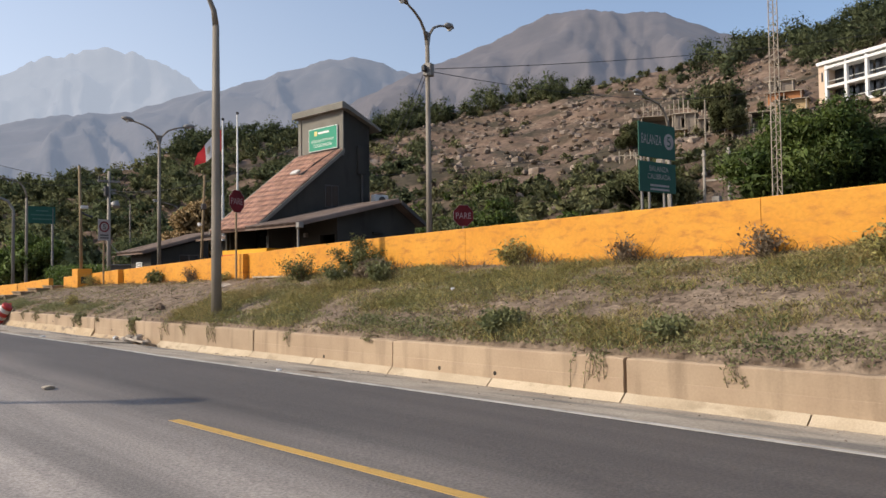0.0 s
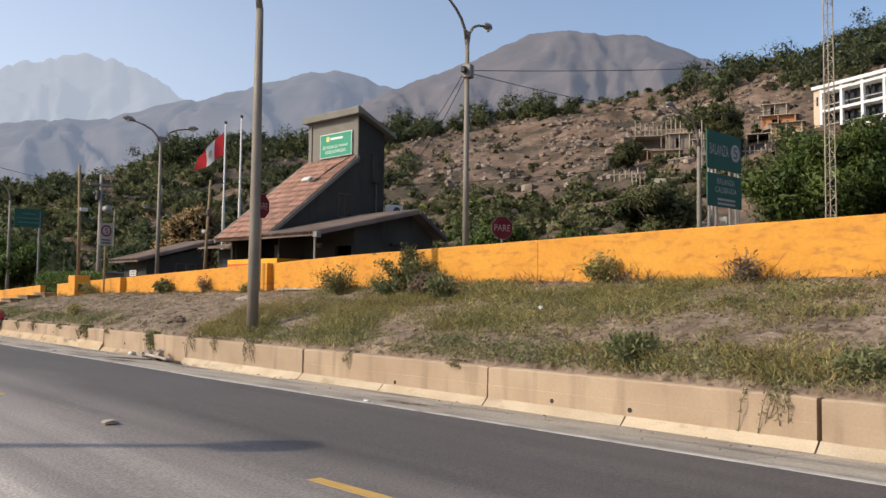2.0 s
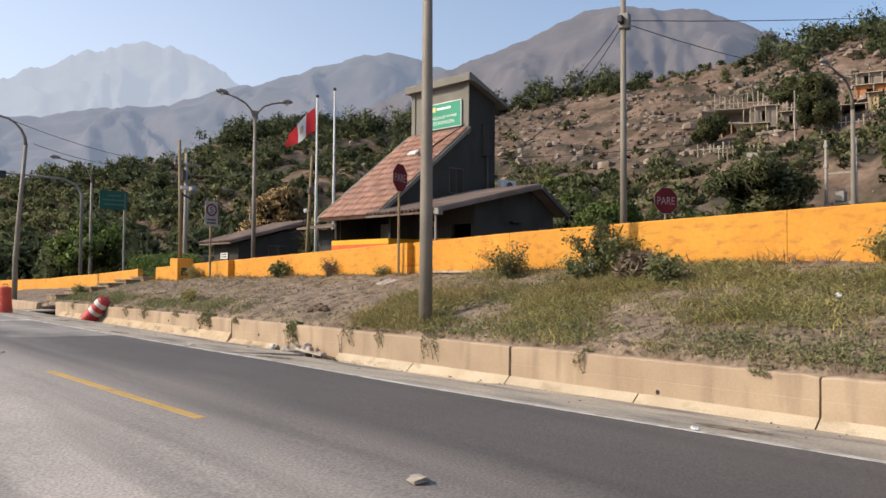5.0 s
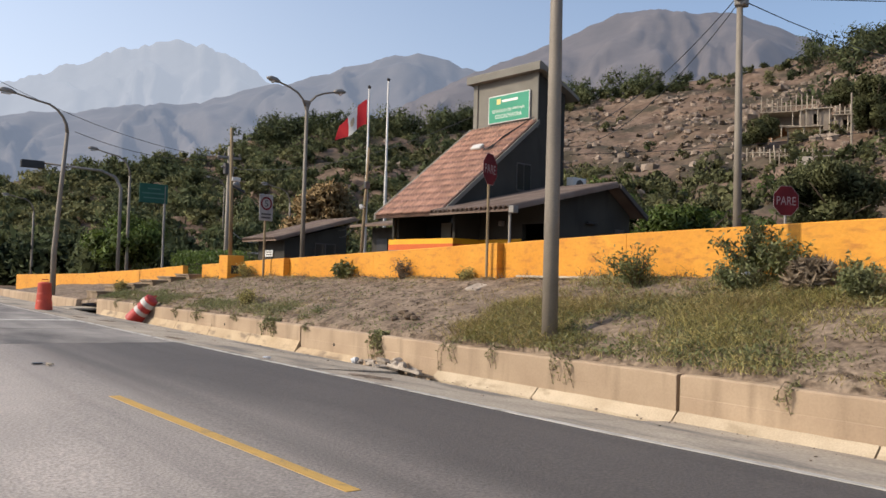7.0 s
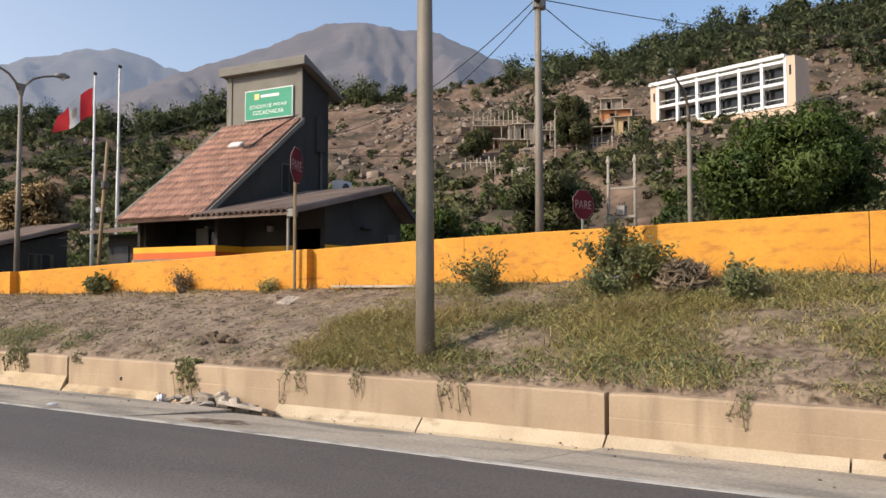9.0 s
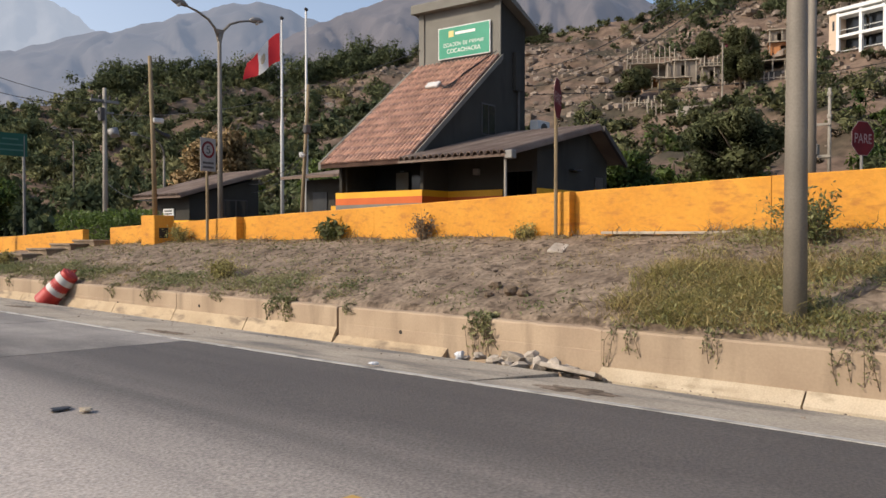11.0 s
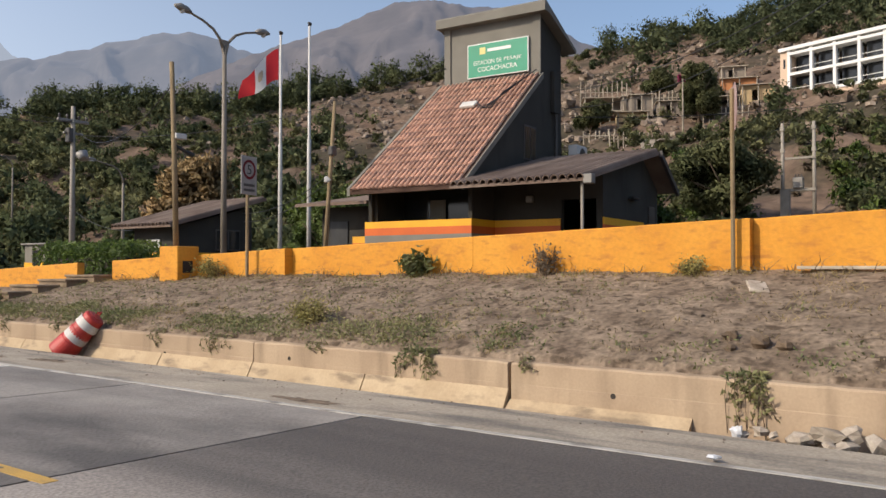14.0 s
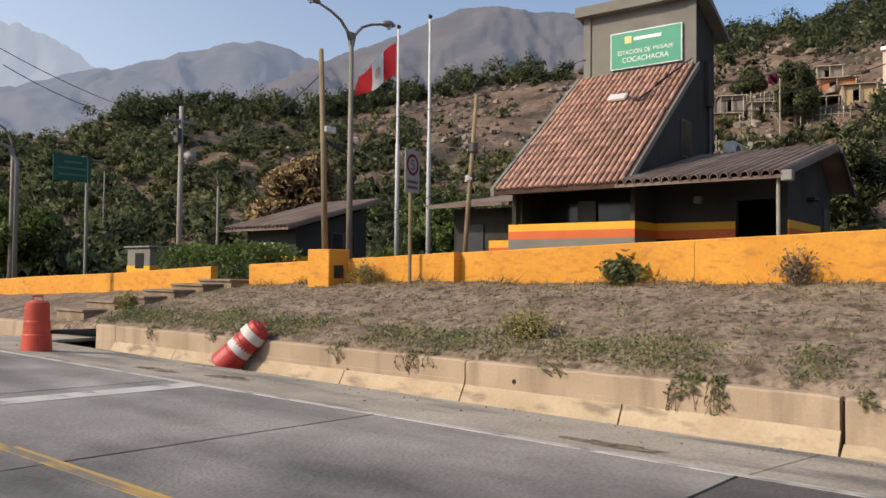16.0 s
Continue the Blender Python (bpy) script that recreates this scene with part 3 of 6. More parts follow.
joints = [-58.14 + 5 * k for k in range(16)] + [22.02] + [26.86 + 5 * k for k in range(13)]
for y0, y1 in zip(joints, joints[1:]):
    part("gutter_slab", surface(y0 + 0.007, y1 - 0.007, lambda y: edge_x(y) + 0.004, lambda y: lip(y1)[0], lambda x, y: gutter_z(x, min(y, 22.0)) if y1 < 23 else gutter_z(x, max(y, 22.03)), 0.5, 0.5, 3), GUTTER, gutter)
rp = random.Random(77)
for px, py, lx, ly in ((-1.95, 21.05, 0.34, 0.55), (-1.5, 12.1, 0.22, 0.5), (-2.35, 28.2, 0.18, 0.6), (-1.9, 34.8, 0.25, 0.6), (-2.3, 36.2, 0.2, 0.7)):
    ring = []
    for k in range(22):
        w = rp.uniform(0.65, 1.1)
        ring.append((px + lx * w * math.cos(6.2832 * k / 22), py + ly * w * math.sin(6.2832 * k / 22)))
    sh = Shape().add([(x, y, gutter_z(x, y) + 0.003) for x, y in ring] + [(px, py, gutter_z(px, py) + 0.016)], [(k, (k + 1) % 22, 22) for k in range(22)])
    part("dirt_patch", sh, DIRT, gutter, "patch of dry silt")

# ---- kerb barrier ----
kerb = thing("kerb", label="beige concrete kerb barrier with cracked joints and a cream painted foot", category="kerb", kind="structure")
rng = np.random.default_rng(4)
for i in range(-6, 8):
    y0, y1 = 6.86 + 5 * i, 11.86 + 5 * i
    if i == 7:
        y1 = 42.75
    g0, g1 = ({0: 0.028, 2: 0.028, 4: 0.028, 3: 0.003}.get(k, 0.014) for k in (i, i + 1))
    s = Shape()
    rows = 26
    for k in range(rows + 1):
        y = y0 + g0 + (y1 - y0 - g0 - g1) * k / rows
        d = 0.006 * noise.noise((y * 1.7, 3, 0)) + 0.01 * noise.noise((i * 3.3, 0, 1))
        e = 0.012 * noise.noise((y * 4.1, 7, 0))
        if k in (0, rows):
            e -= 0.012
        prof = ((-0.012, -0.32), (-0.004, 0.36), (d, 0.37), (d, 0.625 + e), (0.02 + d, 0.65 + e), (0.19, 0.655 + e), (0.21, 0.63), (0.22, -0.32))
        s.v += [(x, y, z) for x, z in prof]
    n = 8
    for k in range(rows):
        s.f += [(k * n + q, (k + 1) * n + q, (k + 1) * n + q + 1, k * n + q + 1) for q in range(n - 1)]
    s.f += [tuple(range(n)), tuple(range(rows * n + n - 1, rows * n - 1, -1))]
    part("kerb_block", s, KERB, kerb)
for i in range(-12, 16):
    y0, y1 = 6.86 + 2.5 * i, 9.36 + 2.5 * i
    if i == 6:
        y1 = 21.98 + 0.0
        y0 = 21.86
    if i == 7:
        y0 = 24.42
    if y1 - y0 < 0.2 or y1 > 43:
        if i != 7:
            continue
    y1 = 26.86 if i == 7 else y1
    hh = 0.17 if y0 < 25 else 0.30
    s = Shape()
    rows = 14
    for k in range(rows + 1):
        y = y0 + 0.012 + (y1 - y0 - 0.024) * k / rows
        e = 0.008 * noise.noise((y * 3, 1, 0))
        s.v += [(x, y, z) for x, z in ((-0.17 + e, -0.08 if y0 < 22 else -0.32), (-0.165 + e, 0.03), (-0.03, hh - 0.02 + e), (-0.016, hh + e), (0.0, hh + e))]
    for k in range(rows):
        s.f += [(k * 5 + q, (k + 1) * 5 + q, (k + 1) * 5 + q + 1, k * 5 + q + 1) for q in range(4)]
    s.f += [(0, 1, 2, 3, 4), tuple(rows * 5 + q for q in (4, 3, 2, 1, 0))]
    part("kerb_foot", s, TOE if y0 < 24 else KERB_FOOT, kerb, "faded cream painted kerb foot" if y0 < 24 else "worn pale kerb foot")
for y0, y1 in ((45.5, 50.5), (50.5, 55.5), (55.5, 60.5), (60.5, 65.5)):
    part("kerb_block", Shape().prism(((-0.1, -0.3), (-0.02, 0.5), (0.02, 0.54), (0.2, 0.54), (0.2, -0.3)), y0 + 0.01, y1 - 0.01), KERB, kerb)
part("drain_bridge", Shape().box(-0.76, 0.5, 43.6, 45.3, 0.19, 0.27, 0.01), GUTTER, kerb, "flat concrete drain cover")
for y, z in ((14.05, 0.22), (10.6, 0.24), (9.3, 0.25), (25.4, 0.33), (34.3, 0.30), (31.0, 0.42)):
    part("weep_hole", Shape().tube([(-0.008, y, z), (0.02, y, z)], 0.035, 9), DARK, kerb, "dark round weep hole")

# ---- bank ----
bank = Shape()
ys = [-8 + 0.085 * k for k in range(int(54 / 0.085))] + [46.0 + 0.5 * k for k in range(1, 30)]
cols = 46
for y in ys:
    for k in range(cols + 1):
        x = 0.12 + 0.03 * noise.noise((y * 3, 0, 7)) + (wall_x(y) + 0.12 - 0.15) * k / cols
        bank.v.append((x, y, verge(x, y) - (0.08 if k == 0 else -0.012)))
for i in range(len(ys) - 1):
    bank.f += [(i * (cols + 1) + k, i * (cols + 1) + k + 1, (i + 1) * (cols + 1) + k + 1, (i + 1) * (cols + 1) + k) for k in range(cols)]
tagged(part("bank_ground", bank, DIRT, smooth=True), "sloping dry dirt bank with sparse grass", "bank", kind="structure")


# ---- yellow wall ----
def yellow_wall(name, x, y0, y1, label, thick=0.22):
    s = Shape()
    rows = max(2, int((y1 - y0) / 0.5))
    for k in range(rows + 1):
        y = y0 + (y1 - y0) * k / rows
        t, b = wall_top(y) + 0.008 * noise.noise((y * 1.3, 2, 0)), wall_foot(y) - 0.5
        s.v += [(x, y, b), (x + 0.004 * noise.noise((y, 9, 1)), y, t - 0.02), (x + 0.02, y, t), (x + thick - 0.02, y, t), (x + thick, y, t - 0.02), (x + thick, y, b)]
    for k in range(rows):
        s.f += [(k * 6 + q, (k + 1) * 6 + q, (k + 1) * 6 + q + 1, k * 6 + q + 1) for q in range(5)]
    s.f += [tuple(range(6)), tuple(rows * 6 + q for q in range(5, -1, -1))]
    return tagged(part(name, s, WALL_Y), label, "wall", kind="structure")


YL = "bright yellow painted concrete wall, scuffed and dirt streaked"
edges = [-12, -5, 1.2, 7.0, 14.4, 21.2, 24.9]
for a, b in zip(edges, edges[1:]):
    yellow_wall("wall_yellow", 4.33, a + 0.006, b - 0.006, YL)
for a, b in ((24.9, 30.2), (30.2, 35.3)):
    yellow_wall("wall_yellow", 4.13, a + (0.0 if a < 25 else 0.006), b - 0.003, YL, 0.42 if a < 25 else 0.22)
yellow_wall("wall_yellow", 3.9, 35.3, 42.3, YL, 0.4)
for a, b in ((43.6, 49), (49, 54.4), (54.4, 60), (60, 76)):
    yellow_wall("wall_yellow", 3.6, a + 0.006, b - 0.006, YL)
gate_post = tagged(part("wall_pillar", Shape().box(3.3, 3.95, 38.5, 39.25, 1.2, 2.42, 0.02), WALL_Y), "square yellow painted wall pillar", "pillar", kind="structure")
part("meter_hatch", Shape().box(3.45, 3.75, 38.485, 38.5, 1.75, 2.05, 0.004), DARK, gate_post, "dark metal hatch")
steps = thing("bank_steps", label="rough concrete steps climbing the dirt bank", category="steps", kind="structure")
for k in range(6):
    x0 = 0.4 + 0.6 * k
    yc = 44.9 - 0.36 * k
    z = max(0.5 + 0.21 * k, verge(x0 + 0.3, yc - 0.7) + 0.17)
    step = part("step", Shape().box(x0, x0 + 0.68, yc - 0.72, yc + 0.72, z - 0.5, z - 0.07), STEP, steps)
    part("tread", Shape().box(x0 - 0.05, x0 + 0.66, yc - 0.75, yc + 0.75, z - 0.066, z, 0.015), STEP, step)


# ---- weigh station building ----
def barrel_tile(length, r, material, name="roof_tile"):
    """A clay barrel tile along +x, arched over y, open below."""
    s = Shape()
    n = 6
    for x, rr in ((0.0, r), (length, r * 0.9)):
        for th in (1.0, 0.82):
            s.v += [(x, rr * th * math.cos(math.pi * k / n), rr * th * 1.3 * math.sin(math.pi * k / n)) for k in range(n + 1)]
    m = n + 1
    for k in range(n):
        s.f += [(k, k + 1, 2 * m + k + 1, 2 * m + k), (m + k, 3 * m + k, 3 * m + k + 1, m + k + 1), (k, m + k, m + k + 1, k + 1), (2 * m + k, 2 * m + k + 1, 3 * m + k + 1, 3 * m + k)]
    return s.mesh(name, material, smooth=True)


station = thing("weigh_station", (0, 0, 0), "dark grey weigh station with sign tower and terracotta roof", "building")
STATION = pose(10, 36.7, 0, 0, 0, 3.5) @ pose(-10, -36.7, 0)
station.matrix_basis = STATION
E0, E1, EY0, EY1 = Vector((9.95, 0, 4.30)), Vector((15.38, 0, 8.60)), 34.55, 38.72
SL = (E1.z - E0.z) / (E1.x - E0.x)
ang = math.degrees(math.atan(SL))
side = [(10.9, 1.2), (17.2, 1.2), (17.2, 10.2), (15.4, 10.75), (15.4, 8.46), (10.9, 4.9)]
part("side_wall", Shape().prism(side, 34.68, 34.88), GREY_WALL, station)
part("side_wall", Shape().prism(side, 38.32, 38.52), GREY_WALL, station)
part("back_wall", Shape().box(17.0, 17.2, 34.88, 38.32, 1.2, 10.2), GREY_WALL, station)
part("tower_wall", Shape().prism([(15.4, 8.3), (15.6, 8.3), (15.6, 10.68), (15.4, 10.75)], 34.88, 38.32), GREY_LIGHT, station, "light grey rendered tower face")
part("tower_pier", Shape().box(15.34, 15.4, 34.62, 34.9, 8.3, 10.72), GREY_LIGHT, station)
part("tower_pier", Shape().box(15.34, 15.4, 38.3, 38.56, 8.3, 10.72), GREY_LIGHT, station)
part("tower_roof", Shape().prism([(15.05, 11.04), (15.12, 11.1), (17.75, 9.92), (17.72, 9.78), (17.2, 10.02), (15.4, 10.72), (15.05, 10.72)], 34.3, 38.75), GREY_LIGHT, station, "thick sloping grey roof slab")
part("roof_deck", Shape().prism([(E0.x + 0.02, E0.z - 0.12), (E0.x, E0.z), (E1.x, E1.z), (E1.x, E1.z - 0.14)], EY0 + 0.02, EY1 - 0.02), TILE_SHADE, station)
part("verge_board", Shape().prism([(E0.x, E0.z - 0.16), (E0.x, E0.z + 0.05), (E1.x, E1.z + 0.05), (E1.x, E1.z - 0.16)], EY0 - 0.03, EY0 + 0.018), GREY_LIGHT, station)
part("verge_board", Shape().prism([(E0.x, E0.z - 0.16), (E0.x, E0.z + 0.09), (E1.x, E1.z + 0.09), (E1.x, E1.z - 0.16)], EY1 - 0.018, EY1 + 0.1), GREY_LIGHT, station)
# porch: low counter with painted stripes, posts and dark glazing set back
for z0, z1, mt, lb in ((1.2, 2.9, GREY_LIGHT, "grey base"), (2.9, 3.13, STRIPE_O, "orange stripe"), (3.13, 3.34, STRIPE_Y, "yellow stripe")):
    part("counter_band", Shape().box(10.60, 10.87, 34.68, 38.6, z0, z1), mt, station, lb)
    part("side_band", Shape().box(10.60, 12.06, 34.62, 34.676, z0, z1), mt, station, lb)
part("porch_floor", Shape().box(10.95, 17.0, 34.89, 38.31, 1.2, 1.9), GREY_WALL, station)
part("porch_ceiling", Shape().box(10.75, 15.2, 34.89, 38.31, 4.42, 4.5), GREY_WALL, station)
for y in (34.75, 38.5):
    part("porch_post", Shape().box(10.75, 10.9, y - 0.07, y + 0.07, 3.33, 4.42, 0.01), GREY_WALL, station)
part("front_window", Shape().box(12.4, 12.44, 34.89, 38.31, 1.9, 4.42), GLASS, station, "dark office glazing")
part("notice_board", Shape().box(12.3, 12.35, 36.6, 37.2, 3.3, 4.1, 0.01), GREY_LIGHT, station, "pale notice board")
part("porch_beam", Shape().box(10.7, 10.95, 34.6, 38.6, 4.42, 4.75), GREY_WALL, station)
part("eave_soffit", Shape().box(10.0, 10.7, 34.6, 38.68, 4.24, 4.27), GREY_WALL, station)
win = part("side_window", Shape().box(14.15, 15.05, 34.65, 34.68, 5.5, 6.68, 0.01), FRAME, station, "narrow dark window")
for x0, x1 in ((14.2, 14.57), (14.62, 15.0)):
    part("pane", Shape().box(x0, x1, 34.642, 34.655, 5.56, 6.62), GLASS, win)
part("service_box", Shape().box(16.3, 16.8, 34.53, 34.68, 7.4, 8.9, 0.02), GREY_WALL, station)
part("downpipe", Shape().tube([(16.6, 34.6, 1.5), (16.6, 34.6, 7.4)], 0.05, 8), FRAME, station)
# left wing
part("wing_wall", Shape().box(12.0, 16.6, 38.53, 41.6, 1.2, 4.0), GREY_WALL, station)
for z0, z1, mt in ((2.5, 2.72, STRIPE_O), (2.72, 2.95, STRIPE_Y)):
    part("wing_band", Shape().box(11.96, 12.0, 38.56, 40.2, z0, z1), mt, station)
part("wing_door", Shape().box(11.95, 12.0, 40.4, 41.2, 1.4, 3.5, 0.01), BLACK, station, "dark doorway")
part("wing_roof", Shape().prism([(11.0, 3.98), (11.0, 4.08), (16.9, 5.0), (16.9, 4.9)], 38.85, 42.0), TILE_OLD, station, "low dusty tiled roof")
# right annex with a gable
part("annex_front", Shape().prism([(32.4, 1.2), (34.68, 1.2), (34.68, 4.7), (31.3, 4.7), (31.3, 3.9), (32.4, 3.9)], 12.1, 12.3, "x"), GREY_WALL, station)
part("annex_floor", Shape().box(12.3, 16.9, 31.4, 34.6, 1.2, 1.6), GREY_WALL, station)
part("annex_gable", Shape().prism([(12.1, 1.2), (17.1, 1.2), (17.1, 4.5), (15.6, 5.45), (12.1, 4.7)], 31.1, 31.3), GREY_WALL, station)
part("annex_back", Shape().box(16.9, 17.1, 31.3, 34.68, 1.2, 4.5), GREY_WALL, station)
for z0, z1, mt in ((2.9, 3.13, STRIPE_O), (3.13, 3.34, STRIPE_Y)):
    part("annex_band", Shape().box(12.06, 12.1, 32.42, 34.62, z0, z1), mt, station)
    part("annex_band", Shape().box(12.06, 15.6, 31.06, 31.1, z0, z1), mt, station)
part("annex_window", Shape().box(16.1, 16.7, 31.05, 31.1, 2.6, 3.9, 0.01), FRAME, station, "small brown shutter")
part("wall_lantern", Shape().box(14.2, 14.8, 30.9, 31.1, 4.0, 4.08, 0.01), BLACK, station, "small black wall lantern")
part("annex_deck", Shape().prism([(9.42, 4.12), (9.42, 4.20), (15.6, 5.62), (17.4, 4.5), (17.4, 4.4), (15.6, 5.5)], 30.55, 34.66), TILE_OLD, station, "low gabled tile roof")
part("barge_board", Shape().prism([(15.6, 5.64), (17.45, 4.5), (17.45, 4.3), (15.6, 5.44)], 30.45, 30.549), FRAME, station)
ann = Shape()
at = barrel_tile(4.3, 0.11, None, "t")
tv, tf = [v.co.copy() for v in at.vertices], [tuple(p.vertices) for p in at.polygons]
for k in range(17):
    ann.add(tv, tf, Matrix.Translation((9.38, 30.68 + 0.238 * k, 4.19)) @ Matrix.Rotation(-math.atan2(1.42, 6.18), 4, "Y") @ Matrix.Diagonal((1.48, 1, 1, 1)))
tagged(part("annex_tiles", ann, TILE_OLD, station, "dusty rows of curved tiles"), kind="stuff")
part("annex_post", Shape().tube([(9.6, 30.7, 1.3), (9.6, 30.7, 4.15)], 0.045, 8), CONC_POLE, station, "slim pale porch post")
part("floodlight", Shape().box(9.4, 9.65, 30.35, 30.6, 4.05, 4.3, 0.02), STEEL, station, "small grey floodlight")
part("wall_lamp", Shape().box(11.92, 12.1, 33.3, 33.5, 3.85, 4.05, 0.02), STEEL, station)
ac = part("ac_unit", Shape().box(16.95, 17.9, 33.95, 34.3, 5.6, 6.3, 0.02), WHITE_POLE, station, "white air conditioner unit")
part("fan_grille", Shape().tube([(17.45, 33.935, 5.95), (17.45, 33.95, 5.95)], 0.26, 20), FRAME, ac)
part("bracket", Shape().box(16.95, 17.9, 34.0, 34.68, 5.5, 5.6), FRAME, ac)
part("roof_lamp", Shape().box(-0.16, 0.16, -0.3, 0.3, 0.14, 0.26, 0.03), WHITE_POLE, station, "white box lamp on the tiles", m=pose(13.75, 36.5, 7.28, 0, -ang, 0))
for k in range(5):
    part("loose_cable", Shape().tube([(13.7 - 0.1 * k, 36.2 - 0.1 * k, 7.5 - 0.07 * k), (13.4, 35.9 - 0.1 * k, 7.2), (14.0, 35.4, 7.72 + 0.02 * k), (15.2, 34.7, 8.75)], 0.014, 5), BLACK, station)
tower_sign = tagged(thing("tower_sign"), "green weigh station name board with white lettering", "sign")
tower_sign.matrix_basis = STATION @ pose(15.33, 36.3, 9.38, 0, 0, -90)
part("board", Shape().box(-1.24, 1.24, -0.03, 0.03, -0.62, 0.62, 0.008), SIGN_WHITE, tower_sign)
part("face", Shape().box(-1.20, 1.20, -0.036, -0.03, -0.585, 0.585), SIGN_GREEN, tower_sign)
up = lambda x, z: pose(x, -0.037, z, 90, 0, 0)
for text, x, wide in (("ESTACION", -0.54, 0.85), ("DE", 0.08, 0.2), ("PESAJE", 0.62, 0.68)):
    words("lettering", text, wide, SIGN_WHITE, tower_sign, up(x, -0.08), height=0.15)
words("lettering", "COCACHACRA", 1.6, SIGN_WHITE, tower_sign, up(0, -0.33), height=0.17)
part("emblem", Shape().box(-0.72, -0.48, -0.042, -0.036, 0.22, 0.46), SIGN_GOLD, tower_sign, "pale yellow square emblem")
part("emblem_bar", Shape().box(-0.40, 0.55, -0.042, -0.036, 0.285, 0.395), SIGN_WHITE, tower_sign)

# ---- hut, guard box, hedge ----
hut = thing("small_hut", (0, 0, 0), "small grey hut with painted stripes and a lean-to tiled roof", "hut")
part("hut_wall", Shape().prism([(11.2, 1.0), (15.0, 1.0), (15.0, 4.55), (11.2, 3.6)], 49.3, 52.4), GREY_WALL, hut)
for z0, z1, mt in ((1.9, 2.2, STRIPE_O), (2.2, 2.5, STRIPE_Y)):
    part("hut_band", Shape().box(11.16, 11.2, 49.3, 52.4, z0, z1), mt, hut)
    part("hut_band", Shape().box(11.2, 15.0, 49.26, 49.3, z0, z1), mt, hut)
part("hut_roof", Shape().prism([(10.5, 3.50), (10.5, 3.60), (15.5, 4.98), (15.5, 4.86)], 48.9, 53.0), TILE_OLD, hut, "sloping dusty roof")
hr = Shape()
for k in range(17):
    hr.add(tv, tf, Matrix.Translation((10.45, 49.0 + 0.24 * k, 3.58)) @ Matrix.Rotation(-math.atan2(1.38, 5.0), 4, "Y") @ Matrix.Diagonal((1.19, 1, 1, 1)))
tagged(part("hut_tiles", hr, TILE_OLD, hut), kind="stuff")
hw = part("hut_window", Shape().box(13.0, 14.3, 49.24, 49.3, 2.6, 3.5, 0.01), FRAME, hut)
for x0 in (13.05, 13.7):
    part("pane", Shape().box(x0, x0 + 0.55, 49.23, 49.245, 2.66, 3.44), GLASS, hw)
part("hut_sign", Shape().box(11.12, 11.16, 50.5, 51.4, 2.7, 3.05), SIGN_WHITE, hut, "small white sign plate")
for k in range(2):
    part("sign_bar", Shape().box(11.112, 11.12, 50.62, 51.28, 2.78 + 0.13 * k, 2.84 + 0.13 * k), FRAME, hut)
box = thing("guard_box", (14.4, 65.6, 1.0), "small pale grey guard cabin with a flat roof", "cabin")
part("cabin_wall", Shape().box(0, 2.6, 0, 2.4, 0, 2.15, 0.02), GREY_LIGHT, box)
part("cabin_band", Shape().box(-0.02, 2.62, -0.02, 2.42, 0.75, 1.15), STRIPE_Y, box, "yellow stripe")
part("cabin_roof", Shape().box(-0.15, 2.8, -0.2, 2.6, 2.15, 2.25, 0.02), STEEL, box)
part("cabin_window", Shape().box(-0.03, -0.01, 0.6, 1.5, 1.0, 1.85), GLASS, box)
part("cabin_awning", Shape().box(2.8, 5.2, 0.2, 2.2, 2.2, 2.27, 0.01, None), WHITE_POLE, box, "pale sheet awning")


# ---- poles and lamps ----
def single_lamp(at, label, lean=0.0):
    """A tall steel pole that bends over to one arm with a lamp head at its end; the arm points to -x."""
    t = thing("street_lamp", at, label, "street lamp", "street lamps along the road")
    H = 7.55
    path = [(0, 0, -0.4), (0, 0, 2), (lean * 0.5, 0, 5), (lean, 0, H)]
    part("pole", Shape().tube(path, [0.135, 0.125, 0.105, 0.085], 12), POLE_BROWN, t, smooth=True)
    arc = [(lean - 0.0, 0, H - 0.02)] + [(lean - 1.25 * (1 - math.cos(a)), 0, H + 1.3 * math.sin(a)) for a in (0.3, 0.6, 0.9, 1.2)] + [(lean - 1.6, 0, H + 1.36), (lean - 2.3, 0, H + 1.52)]
    part("arm", Shape().tube(arc, [0.085, 0.07, 0.06, 0.055, 0.05, 0.045, 0.04], 10), POLE_BROWN, t, smooth=True)
    x, z = lean - 2.3, H + 1.52
    head = part("lamp_head", Shape().tube([(x + 0.1, 0, z - 0.02), (x - 0.1, 0, z + 0.04), (x - 0.4, 0, z + 0.06), (x - 0.62, 0, z + 0.05)], [0.05, 0.11, 0.13, 0.06], 10), STEEL, t, smooth=True)
    part("lens", Shape().box(x - 0.5, x - 0.1, -0.09, 0.09, z - 0.11, z - 0.05, 0.02), LENS, head)
    return t


